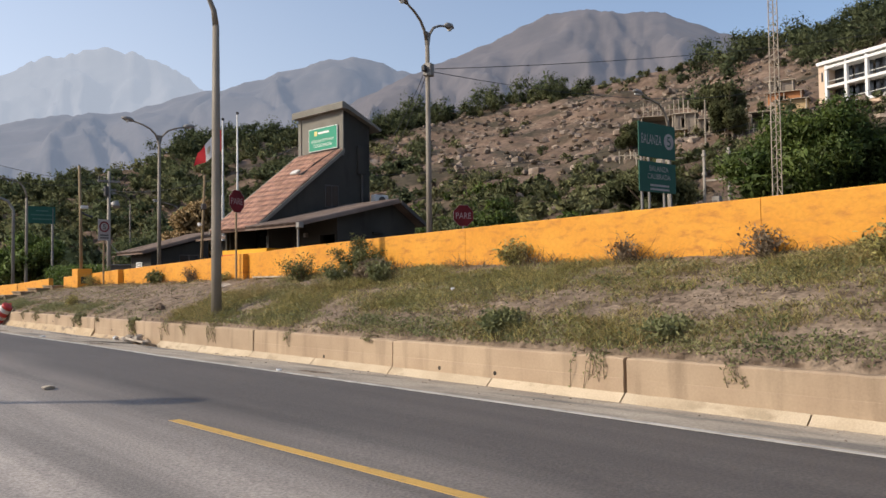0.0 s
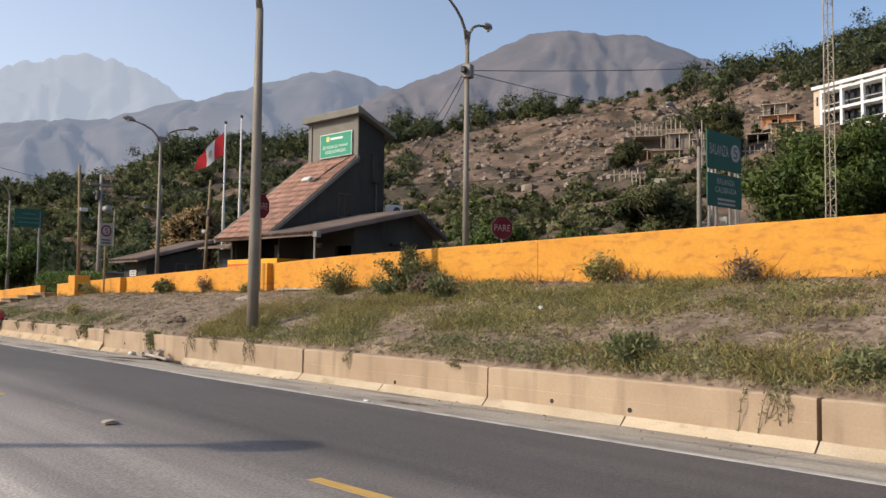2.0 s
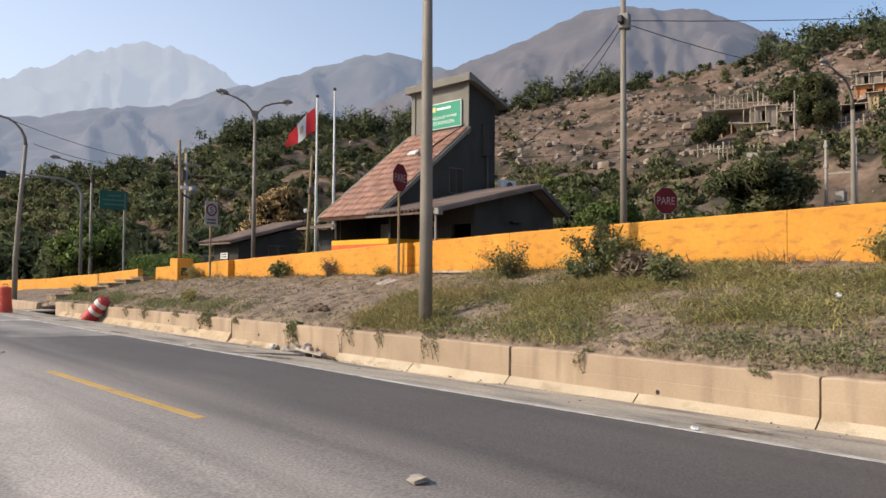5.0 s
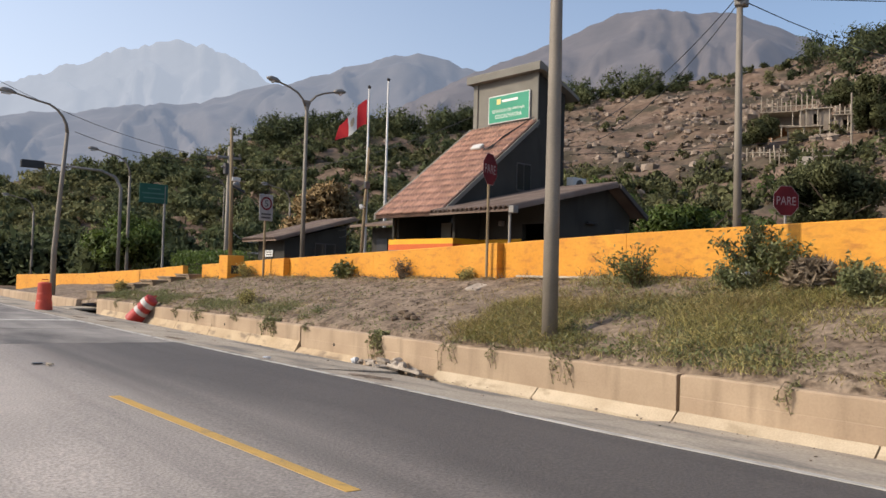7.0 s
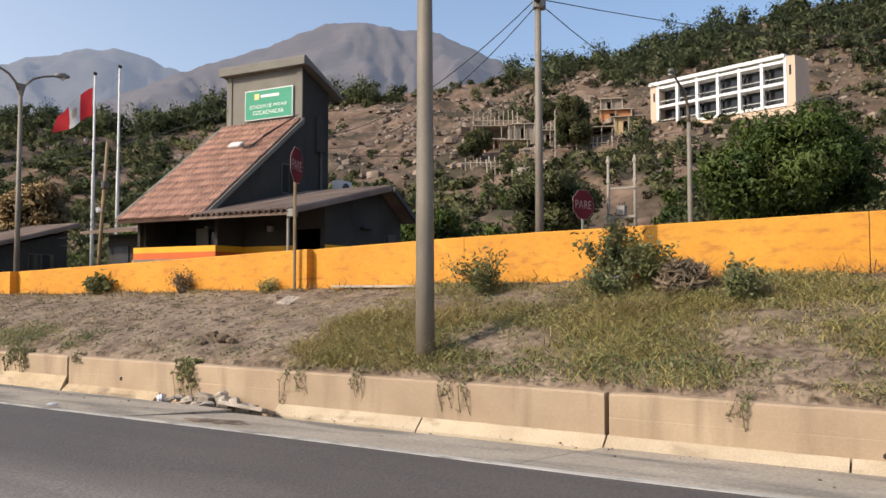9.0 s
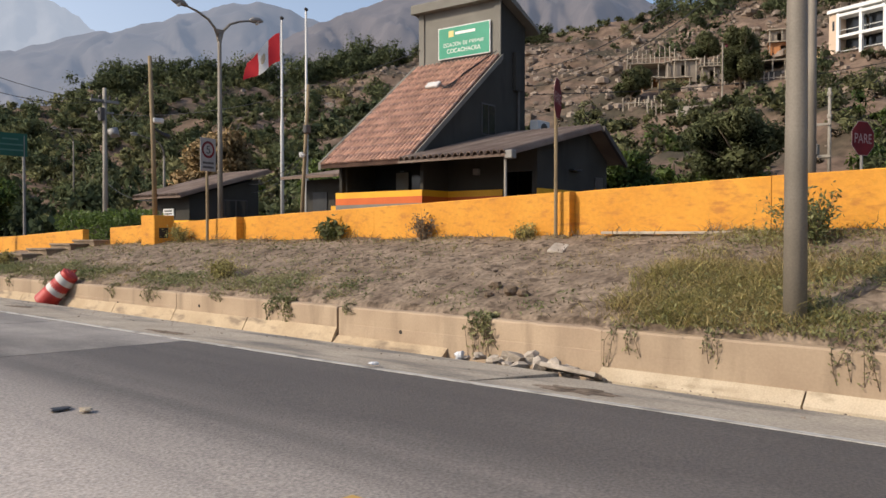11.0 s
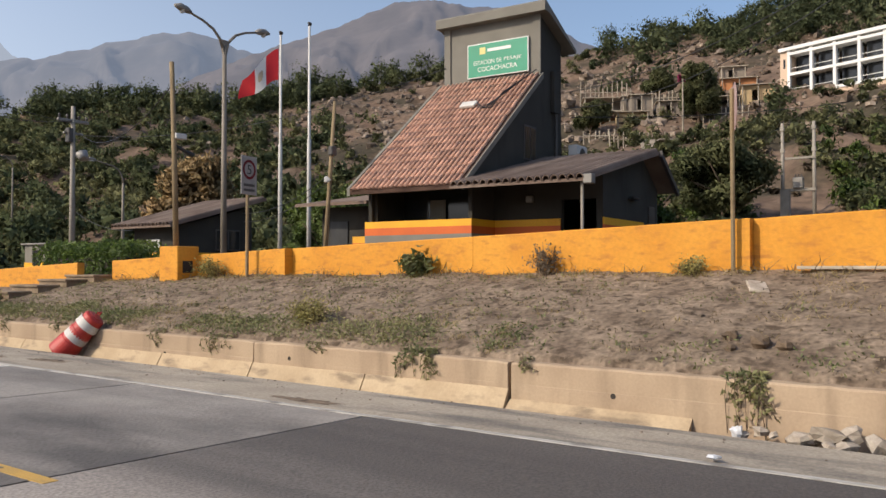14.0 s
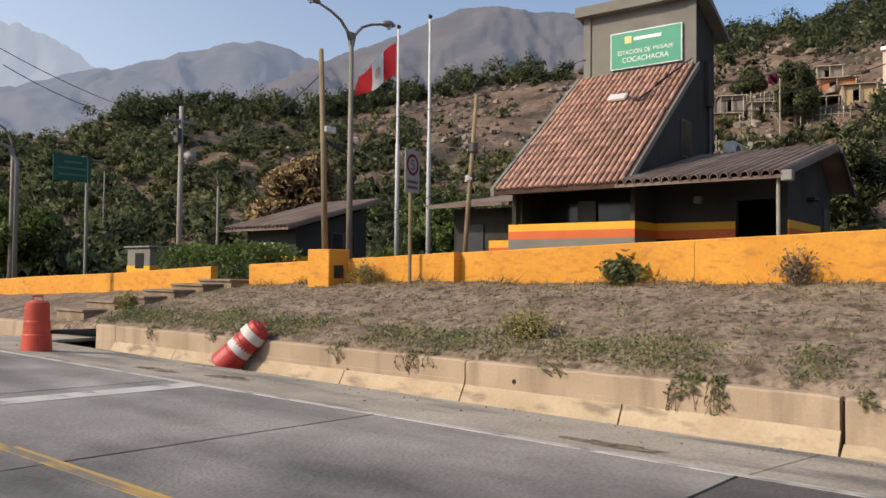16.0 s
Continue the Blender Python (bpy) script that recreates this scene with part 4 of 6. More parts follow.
def double_lamp(at, turn, H, label, box_at=None, reach=1.0, stout=1.0):
    """A slim pole with a Y of two curved arms along local x and a lamp head on each."""
    t = thing("street_lamp", at, label, "street lamp", "street lamps along the road", turn=turn)
    part("pole", Shape().tube([(0, 0, -0.4), (0, 0, H)], [0.12 * stout, 0.075 * stout], 12), POLE_BROWN, t, smooth=True)
    part("fork", Shape().prism([(-0.06, H - 0.35), (0.06, H - 0.35), (0.2, H + 0.18), (-0.2, H + 0.18)], -0.05, 0.05), POLE_BROWN, t)
    for sgn in (-1, 1):
        arc = [(sgn * 0.08, 0, H - 0.1), (sgn * 0.22, 0, H + 0.2), (sgn * 0.5 * reach, 0, H + 0.48), (sgn * 0.95 * reach, 0, H + 0.68), (sgn * 1.5 * reach, 0, H + 0.82)]
        part("arm", Shape().tube(arc, [w * stout for w in (0.06, 0.055, 0.05, 0.045, 0.04)], 10), POLE_BROWN, t, smooth=True)
        x, z = sgn * 1.5 * reach, H + 0.82
        head = part("lamp_head", Shape().tube([(x - sgn * 0.05, 0, z), (x + sgn * 0.12, 0, z + 0.06), (x + sgn * 0.4, 0, z + 0.09), (x + sgn * 0.62, 0, z + 0.1)], [w * stout for w in (0.06, 0.12, 0.135, 0.05)], 10), STEEL, t, smooth=True)
        part("lens", Shape().tube([(x + sgn * 0.32, 0, z - 0.1), (x + sgn * 0.32, 0, z + 0.02)], [0.06, 0.12], 10), LENS, head)
    if box_at:
        part("junction_box", Shape().box(-0.14, 0.16, -0.2, 0.12, box_at - 0.25, box_at + 0.22, 0.03), STEEL, t, "grey cable box")
        part("bracket", Shape().box(-0.35, -0.14, -0.08, 0.08, box_at - 0.12, box_at + 0.1, 0.03), BLACK, t)
    return t


single_lamp((0.5, 19.64, verge(0.45, 19.64)), "tall brown-grey street lamp with a curved arm, standing on the bank", 0.0)
single_lamp((0.25, 50.7, 0.5), "tall brown-grey street lamp with a curved arm behind a red drum", 0.35)
double_lamp((10.2, 22.3, 1.4), 20, 9.2, "twin-armed street lamp with a cable box, behind the yellow wall", 8.0)
double_lamp((9.76, 44.74, 1.3), 0, 8.6, "twin-armed street lamp behind the yellow wall")
double_lamp((-20.3, 18.5, -0.2), -38, 9.5, "stout twin-armed street lamp on the far roadside", reach=1.64, stout=2.3)
far_lamp = single_lamp((11.8, 77.4, 0.3), "distant street lamp with a curved arm")
far_lamp.scale = (1.12, 1.12, 1.2)
for x, y, z, k in ((24.6, 74.3, 0.8, 0.95), (31.7, 104.9, 6.0, 0.8), (26.7, 22.6, 1.4, 1.02), (9.5, 100, -0.2, 1.0)):
    o = single_lamp((x, y, z), "distant street lamp with a curved arm")
    o.scale = (k, k, k)

signal = thing("signal_gantry", (8.3, 68, 0.2), "grey cantilever signal pole with a black traffic signal", "signal pole")
part("pole", Shape().tube([(0, 0, -0.3), (0, 0, 7.2), (-0.4, 0, 7.9), (-1.3, 0, 8.25), (-5.4, 0, 8.4)], [0.12, 0.11, 0.1, 0.085, 0.06], 10), STEEL, signal, smooth=True)
part("signal_head", Shape().box(-6.3, -4.9, -0.15, 0.15, 8.0, 8.5, 0.04), BLACK, signal)


def flag_pole(at, H, label):
    t = thing("flagpole", at, label, "flagpole", "flagpoles by the station")
    part("shaft", Shape().tube([(0, 0, -0.3), (0, 0, H * 0.55), (0, 0, H * 0.56), (0, 0, H)], [0.10, 0.085, 0.065, 0.05], 10), WHITE_POLE, t, smooth=True)
    part("finial", Shape().stone((0, 0, H + 0.1), 0.12, 3, 1.0), FRAME, t)
    return t


flag_pole((15.2, 47.7, 1.3), 10.75, "tall white flagpole flying a flag")
flag_pole((15.36, 46.1, 1.3), 10.9, "tall bare white flagpole")
flag = thing("flag", (15.12, 47.75, 11.45), "red and white vertical striped flag with a faded crest", "flag")
FN = 24


def flag_point(u, v):
    """u along the fly, v down the hoist."""
    x = -1.2 * u + 0.13 * math.sin(8 * u + 2.5 * v) * u
    y = 1.0 * u + 0.17 * math.sin(7 * u + 2 * v) * u
    return (x, y, -1.42 * v * (1 - 0.38 * u) - 1.5 * u ** 1.15 + 0.07 * math.sin(7 * u + v))


for name, u0, u1, mt in (("red_panel", 0, 1 / 3, FLAG_RED), ("white_panel", 1 / 3, 2 / 3, FLAG_WHITE), ("red_panel", 2 / 3, 1, FLAG_RED)):
    s = Shape()
    for i in range(9):
        for j in range(FN + 1):
            s.v.append(flag_point(u0 + (u1 - u0) * i / 8, j / FN))
    s.f += [(i * (FN + 1) + j, (i + 1) * (FN + 1) + j, (i + 1) * (FN + 1) + j + 1, i * (FN + 1) + j + 1) for i in range(8) for j in range(FN)]
    part(name, s, mt, flag, smooth=True)
s = Shape()
for i in range(7):
    for j in range(7):
        p = flag_point(0.42 + 0.16 * i / 6, 0.33 + 0.34 * j / 6)
        s.v.append((p[0] - 0.008, p[1] - 0.008, p[2]))
s.f += [(i * 7 + j, i * 7 + 7 + j, i * 7 + 8 + j, i * 7 + j + 1) for i in range(6) for j in range(6) if (i - 2.5) ** 2 + (j - 2.5) ** 2 < 9]
part("crest", s, CREST, flag)

# timber and concrete poles
cam_pole = thing("camera_pole", (3.62, 39.0, 2.3), "timber pole with security cameras on the wall pillar", "pole")
part("pole", Shape().tube([(0, 0, 0), (0.0, 0.1, 2.5), (-0.03, 0.2, 4.9)], [0.075, 0.07, 0.06], 9), WOOD_POLE, cam_pole, smooth=True)
part("camera_box", Shape().box(-0.02, 0.32, 0.0, 0.2, 2.9, 3.05, 0.02), WHITE_POLE, cam_pole)
part("camera_arm", Shape().tube([(0, 0.1, 2.75), (0.25, 0.0, 2.6), (0.45, -0.1, 2.5)], [0.03, 0.05, 0.06], 7), BLACK, cam_pole)
wp = thing("timber_pole", (9.88, 39.9, 1.3), "yellowish timber pole with a small dome camera", "pole")
part("pole", Shape().tube([(0, 0, 0), (0.0, -0.25, 3), (0, -0.5, 5.95)], [0.08, 0.07, 0.055], 9), WOOD_POLE, wp, smooth=True)
part("dome", Shape().stone((-0.2, -0.35, 3.4), 0.14, 5, 1.0), WHITE_POLE, wp)
part("bracket", Shape().box(-0.12, 0.12, -0.5, -0.3, 4.2, 4.5, 0.03), FRAME, wp)
upole = thing("utility_pole", (12.3, 59.3, 0.8), "concrete utility pole with crossarm, insulators and a round lamp", "utility pole")
part("pole", Shape().tube([(0, 0, 0), (0, 0, 9.0)], [0.16, 0.1], 10), CONC_POLE, upole, smooth=True)
part("crossarm", Shape().box(-0.8, 0.8, -0.08, 0.08, 8.2, 8.35, 0.02), STEEL, upole)
part("crossarm", Shape().box(-0.5, 0.5, -0.08, 0.08, 7.6, 7.72, 0.02), STEEL, upole)
for x in (-0.7, -0.3, 0.3, 0.7):
    part("insulator", Shape().tube([(x, 0, 8.35), (x, 0, 8.5), (x, 0, 8.58)], [0.04, 0.07, 0.03], 8), FRAME, upole)
part("switch_box", Shape().box(-0.35, -0.1, -0.25, 0.1, 7.2, 7.9, 0.03), FRAME, upole)
part("round_lamp", Shape().stone((0.35, -0.25, 6.6), 0.36, 9, 1.0, 6, 10), SIGN_BACK, upole, smooth=True)
for x, y, h in ((53.7, 35.9, 11.0), (54.0, 33.8, 11.0)):
    g = hill(x, y)
    cp = thing("concrete_post", (x, y, g - 0.3), "slim pale concrete post of a power substation", "post", "substation posts")
    part("post", Shape().tube([(0, 0, 0), (0, 0, 12.8 - g)], [0.15, 0.11], 8), CONC_POLE, cp, smooth=True)
    part("insulator", Shape().box(-0.15, 0.15, -0.15, 0.15, 12.2 - g, 12.5 - g, 0.03), CONC_POLE, cp)
    part("insulator", Shape().box(-0.15, 0.15, -0.15, 0.15, 10.6 - g, 10.9 - g, 0.03), CONC_POLE, cp)
sub = thing("transformer", (53.85, 34.85, hill(53.85, 34.85)), "grey transformer slung between two concrete posts", "transformer")
z0 = 7.6 - sub.location.z
part("beam", Shape().box(-0.12, 0.12, -1.2, 1.2, z0 - 0.15, z0 + 0.05), CONC_POLE, sub)
part("beam", Shape().box(-0.1, 0.1, -1.2, 1.2, z0 + 2.2, z0 + 2.35), CONC_POLE, sub)
part("leg", Shape().box(-0.3, 0.3, 0.6, 1.2, 0, z0), CONC_POLE, sub)
part("tank", Shape().box(-0.3, 0.3, -0.35, 0.35, z0 + 0.05, z0 + 0.85, 0.05), STEEL, sub)
for k in (-0.2, 0.0, 0.2):
    part("bushing", Shape().tube([(0, k, z0 + 0.85), (0, k, z0 + 1.1)], 0.05, 7), FRAME, sub)

mast = thing("lattice_mast", (20.75, 14.3, 1.4), "slim rusty white lattice radio mast with antennas", "mast")
MH = 15.5
for k in range(3):
    a = 2 * math.pi * k / 3 + 0.4
    part("leg", Shape().tube([(0.2 * math.cos(a), 0.2 * math.sin(a), 0), (0.17 * math.cos(a), 0.17 * math.sin(a), MH)], 0.022, 6), PALE_WOOD, mast)
s = Shape()
for i in range(44):
    z = 0.2 + i * 0.35
    for k in range(3):
        a, b = 2 * math.pi * k / 3 + 0.4, 2 * math.pi * (k + 1) / 3 + 0.4
        s.tube([(0.19 * math.cos(a), 0.19 * math.sin(a), z), (0.19 * math.cos(b), 0.19 * math.sin(b), z + (0.35 if (i + k) % 2 else 0))], 0.011, 4)
tagged(part("lacing", s, PALE_WOOD, mast), kind="stuff")
part("antenna", Shape().box(-0.45, -0.25, -0.1, 0.1, 11.2, 12.0, 0.03), WHITE_POLE, mast)
part("antenna", Shape().box(-0.15, 0.0, -0.45, -0.25, 12.6, 13.6, 0.03), WHITE_POLE, mast)


# ---- signs ----
def octagon(r):
    return [(r * math.cos(radians(22.5 + 45 * k)), r * math.sin(radians(22.5 + 45 * k))) for k in range(8)]


def stop_sign(at, z, turn, label, r=0.40, dark=True, pole=WOOD_POLE):
    t = thing("stop_sign", at, label, "stop sign", turn=turn)
    part("post", Shape().tube([(0, 0.03, -0.2), (0, 0.03, z + 0.3)], 0.035, 8), pole, t)
    plate = part("plate", Shape().prism([(x, z + q) for x, q in octagon(r)], -0.006, 0.0), SIGN_PALE, t)
    part("face", Shape().prism([(x, z + q) for x, q in octagon(r * 0.972)], -0.009, -0.006), SIGN_RED, plate)
    words("lettering", "PARE", r * 1.42, SIGN_PALE, plate, pose(0, -0.010, z, 90, 0, 0), 0.002, height=r * 0.52)
    return t


stop_sign((4.02, 25.1, verge(4.02, 25.1)), 4.45 - verge(4.02, 25.1), 22, "dark red octagonal stop sign on a brown pole by the wall", 0.41)
stop_sign((11.1, 21.45, 1.4), 2.64, -22, "dark red octagonal stop sign with white lettering behind the wall", 0.42, pole=STEEL)
five = thing("speed_sign", (3.68, 36.3, verge(3.68, 36.3)), "grey speed limit sign with a ringed five on a timber post", "sign", turn=10)
zz = 4.07 - verge(3.68, 36.3)
part("post", Shape().tube([(0, 0.04, -0.2), (0, 0.04, zz + 0.4)], 0.04, 8), WOOD_POLE, five)
plate = part("plate", Shape().box(-0.28, 0.28, -0.012, 0.01, zz - 0.46, zz + 0.46, 0.004), SIGN_BACK, five)
ring = Shape()
for k in range(24):
    a, b = 2 * math.pi * k / 24, 2 * math.pi * (k + 1) / 24
    ring.add([(r * math.cos(t), -0.014, zz + 0.14 + r * math.sin(t)) for t in (a, b) for r in (0.17, 0.235)], [(0, 1, 3, 2)])
part("ring", ring, SIGN_RED, plate)
words("lettering", "5", 0.15, BLACK, plate, pose(0, -0.013, zz + 0.14, 90, 0, 0), 0.002, height=0.22)
for k in range(2):
    part("bar", Shape().box(-0.2, 0.2, -0.016, -0.012, zz - 0.26 - 0.12 * k, zz - 0.2 - 0.12 * k), FRAME, plate)

bal = thing("balanza_sign", (12.2, 14.05, 1.4), "two stacked dark green weigh-scale signs with white lettering on posts", "road sign", turn=-3)
for x in (-0.72, -0.35, 0.4, 0.74):
    part("post", Shape().tube([(x, 0.06, -0.3), (x, 0.06, 4.9)], 0.04, 8), STEEL, bal)
for z0, z1 in ((3.95, 5.0), (2.9, 3.82)):
    b = part("panel", Shape().box(-0.92, 0.92, -0.02, 0.02, z0, z1, 0.006), SIGN_DARK, bal)
    if z0 > 3:
        words("lettering", "BALANZA", 1.0, SIGN_BACK, b, pose(-0.3, -0.021, 4.5, 90, 0, 0), 0.003, height=0.3)
        disc = Shape().tube([(0.58, -0.026, 4.5), (0.58, -0.021, 4.5)], 0.25, 20)
        d = part("disc", disc, SIGN_BACK, b)
        words("lettering", "5", 0.2, SIGN_DARK, d, pose(0.58, -0.027, 4.5, 90, 0, 0), 0.002, height=0.32)
    else:
        words("lettering", "BALANZA", 0.95, SIGN_BACK, b, pose(0.05, -0.021, 3.62, 90, 0, 0), 0.003, height=0.16)
        words("lettering", "CALIBRADA", 1.15, SIGN_BACK, b, pose(0.05, -0.021, 3.38, 90, 0, 0), 0.003, height=0.16)
        for k in range(2):
            part("bar", Shape().box(-0.4, 0.55, -0.026, -0.02, 3.08 - 0.12 * k, 3.14 - 0.12 * k), SIGN_BACK, b)
gs = thing("direction_sign", (9.0, 63.4, 0.4), "dark green direction sign on a single grey post", "road sign")
part("post", Shape().tube([(0.75, 0.05, -0.2), (0.75, 0.05, 6.9)], 0.08, 8), STEEL, gs)
b = part("panel", Shape().box(-0.92, 0.92, -0.02, 0.02, 5.75, 7.0, 0.006), SIGN_DARK, gs)
for k, (w0, w1) in enumerate(((-0.4, 0.45), (-0.75, 0.7), (-0.65, 0.7))):
    part("bar", Shape().box(w0, w1, -0.026, -0.02, 6.63 - 0.3 * k, 6.72 - 0.3 * k), SIGN_FAINT, b)


# ---- traffic drums ----
def drum(at, m, colour, banded, label):
    t = thing("traffic_drum", at, label, "traffic drum", "traffic drums at the kerb")
    t.matrix_basis = m
    prof = [(0.30, 0.0), (0.305, 0.02), (0.30, 0.06), (0.28, 0.30), (0.265, 0.32), (0.26, 0.55), (0.245, 0.57), (0.24, 0.80), (0.235, 0.89), (0.20, 0.915), (0.15, 0.92), (0.14, 0.935), (0.0, 0.94)]
    s = Shape().tube([(0, 0, z) for r, z in prof], [max(r * 0.9, 0.001) for r, z in prof], 30)
    body = part("body", s, colour, t)
    if banded:
        for z in (0.36, 0.66):
            part("band", Shape().tube([(0, 0, z), (0, 0, z + 0.15)], [0.246, 0.234], 22, False), BAND, body, "dusty reflective white band", smooth=True)
    part("handle", Shape().tube([(-0.09, 0, 0.95), (-0.09, 0, 1.02), (0.09, 0, 1.02), (0.09, 0, 0.95)], 0.018, 6), colour, body)
    return t


LEAN = Vector((0.42, -0.56, 0.72)).to_track_quat("Z", "Y").to_matrix().to_4x4()
drum((0, 0, 0), Matrix.Translation((-0.45, 37.12, 0.17)) @ LEAN @ Matrix.Diagonal((1.0, 1.0, 1.1, 1.0)), RED, True, "red and white banded traffic drum tipped against the kerb")
drum((0, 0, 0), pose(-2.39, 40.26, gutter_z(-2.39, 40.26)), ORANGE, False, "orange-red plastic traffic drum standing at the road edge")


# ---- hillside homes ----
def shack(at, w, d, h, wall, label, turn, roof=PALE_WOOD, front_open=False, lean=0.25):
    """A small makeshift house: walls with an opening in front, a sheet roof and posts down the slope; local -y is the front."""
    t = thing("hill_house", at, label, "shack", "makeshift houses on the hillside", turn=turn)
    part("side_wall", Shape().box(-w / 2, -w / 2 + 0.15, 0, d, -1.5, h), wall, t)
    part("side_wall", Shape().box(w / 2 - 0.15, w / 2, 0, d, -1.5, h), wall, t)
    part("back_wall", Shape().box(-w / 2 + 0.15, w / 2 - 0.15, d - 0.15, d, -1.5, h + lean), wall, t)
    if not front_open:
        a, b = -w / 2 + 0.15, w / 2 - 0.15
        x0, x1 = a + (b - a) * 0.30, a + (b - a) * 0.55
        part("front_wall", Shape().box(a, x0, 0, 0.15, -1.5, h), wall, t)
        part("front_wall", Shape().box(x1, b, 0, 0.15, -1.5, h), wall, t)
        part("front_wall", Shape().box(x0, x1, 0, 0.15, h * 0.8, h), wall, t)
        part("front_wall", Shape().box(x0, x1, 0, 0.15, -1.5, h * 0.3), wall, t)
    part("floor", Shape().box(-w / 2 - 0.1, w / 2 + 0.1, -0.5, d, -0.15, 0.0), ADOBE, t)
    part("roof", Shape().prism([(-0.6, h), (-0.6, h + 0.1), (d + 0.2, h + lean + 0.1), (d + 0.2, h + lean)], -w / 2 - 0.3, w / 2 + 0.3, "x"), roof, t)
    for x in (-w / 2 + 0.1, 0, w / 2 - 0.1):
        part("stilt", Shape().tube([(x, -0.4, -3.0), (x, -0.4, h)], 0.09, 6), PALE_WOOD, t)
    return t


def stakes(at, n, length, h, label, turn, seed):
    rnd = random.Random(seed)
    t = thing("stake_fence", at, label, "fence", "stake fences on the hillside", turn=turn)
    for k in range(n):
        x = -length / 2 + length * k / (n - 1) + rnd.uniform(-0.1, 0.1)
        hh = h * rnd.uniform(0.65, 1.1)
        part("stake", Shape().tube([(x, 0, -1.2), (x + rnd.uniform(-0.15, 0.15), rnd.uniform(-0.1, 0.1), hh)], 0.07 * rnd.uniform(0.8, 1.6), 5), PALE_WOOD, t)
    part("rail", Shape().box(-length / 2, length / 2, -0.06, 0.06, h * 0.45, h * 0.45 + 0.1), PALE_WOOD, t)
    return t


shack((103.2, 66.8, 24.0), 3.2, 3.5, 3.0, ADOBE, "grey adobe hillside house with a sheet roof", -63)
shack((97.0, 65.6, 20.9), 4.2, 3.5, 2.5, OCHRE, "ochre plaster hillside house on timber stilts", -62)
shack((112.5, 75.5, 27.0), 9.0, 3.5, 2.2, ADOBE, "open-fronted hillside shelter under a long pale roof", -60, front_open=True, lean=-0.1)
shack((101.5, 61.8, 22.6), 3.4, 3.0, 2.6, ADOBE, "patched grey shack with washing outside", -64)
shack((113.0, 55.6, 27.2), 5.0, 4.0, 2.6, ORANGE_WALL, "orange clay-walled hillside shack", -70)
shack((115.5, 57.2, 30.0), 3.6, 3.5, 2.2, ADOBE, "grey shack with a pale sheet roof", -70)
shack((104.0, 50.6, 23.6), 4.2, 3.5, 2.9, OCHRE, "cream plaster shack over a dark open undercroft", -72)
shack((103.5, 54.5, 22.8), 3.2, 3.0, 2.5, ADOBE, "half-built block shack with bare pillars", -70, front_open=True)
shack((107.5, 70.0, 25.6), 3.0, 2.6, 2.3, ADOBE, "small grey shack with a pale sheet roof", -60)
shack((99.5, 70.2, 22.2), 2.8, 2.4, 2.2, ORANGE_WALL, "small brick-red shack on stilts", -58, front_open=True)
shack((106.5, 60.0, 25.2), 3.0, 2.6, 2.3, OCHRE, "small ochre shack among the terraces", -66)
shack((99.0, 58.0, 22.2), 2.6, 2.2, 2.2, ADOBE, "low grey shack behind a stake fence", -66, front_open=True)
stakes((108.0, 64.0, 26.2), 11, 6.0, 2.0, "row of bleached timber stakes on a terrace", -63, 6)
stakes((101.0, 72.5, 23.2), 12, 7.0, 2.2, "crooked bleached stake fence", -58, 7)
stakes((118.8, 79.5, 30.3), 12, 8.5, 3.2, "row of tall bleached timber stakes on a terrace", -60, 1)
stakes((87.0, 60.2, 17.2), 16, 8.0, 1.5, "crooked bleached stake fence", -60, 2)
stakes((90.5, 66.5, 18.6), 10, 6.0, 1.6, "crooked bleached stake fence", -58, 3)
stakes((97.5, 53.0, 21.2), 9, 5.5, 1.6, "crooked stake fence by the shacks", -70, 4)
stakes((74.0, 53.4, 12.2), 8, 5.0, 1.3, "low stake fence on a terrace", -62, 5)
panel = thing("leaning_panel", (79.5, 56.2, 14.2), "pale board leaning over a dark pit", "panel", turn=-58)
part("board", Shape().box(-0.9, 0.9, -0.05, 0.05, 0, 2.6, 0.02), PALE_WOOD, panel, m=pose(0, 0, 0, -20, 0, 8))
part("shelter_roof", Shape().box(0.9, 5.2, -0.4, 2.5, 2.2, 2.35), ADOBE, panel)
# Black back wall: the dark inside of the pit is put into its colour.
part("shelter_back", Shape().box(0.9, 5.2, 2.3, 2.5, -0.8, 2.2), BLACK, panel)
part("shelter_side", Shape().box(5.0, 5.2, -0.3, 2.3, -0.8, 2.2), ADOBE, panel)
stone_wall = thing("stone_terrace", (75.5, 48.0, 12.2), "pale stone retaining wall", "retaining wall", turn=-64)
for k in range(12):
    part("block", Shape().stone((-3.6 + 0.65 * k, 0, 0.1 + 0.12 * (k % 3)), 0.55, 60 + k, 0.8), RUBBLE, stone_wall)
hp = thing("timber_pole", (90.1, 56.1, 17.5), "slim timber pole among the shacks", "pole")
part("pole", Shape().tube([(0, 0, 0), (0, 0, 8.0)], [0.13, 0.09], 7), PALE_WOOD, hp)

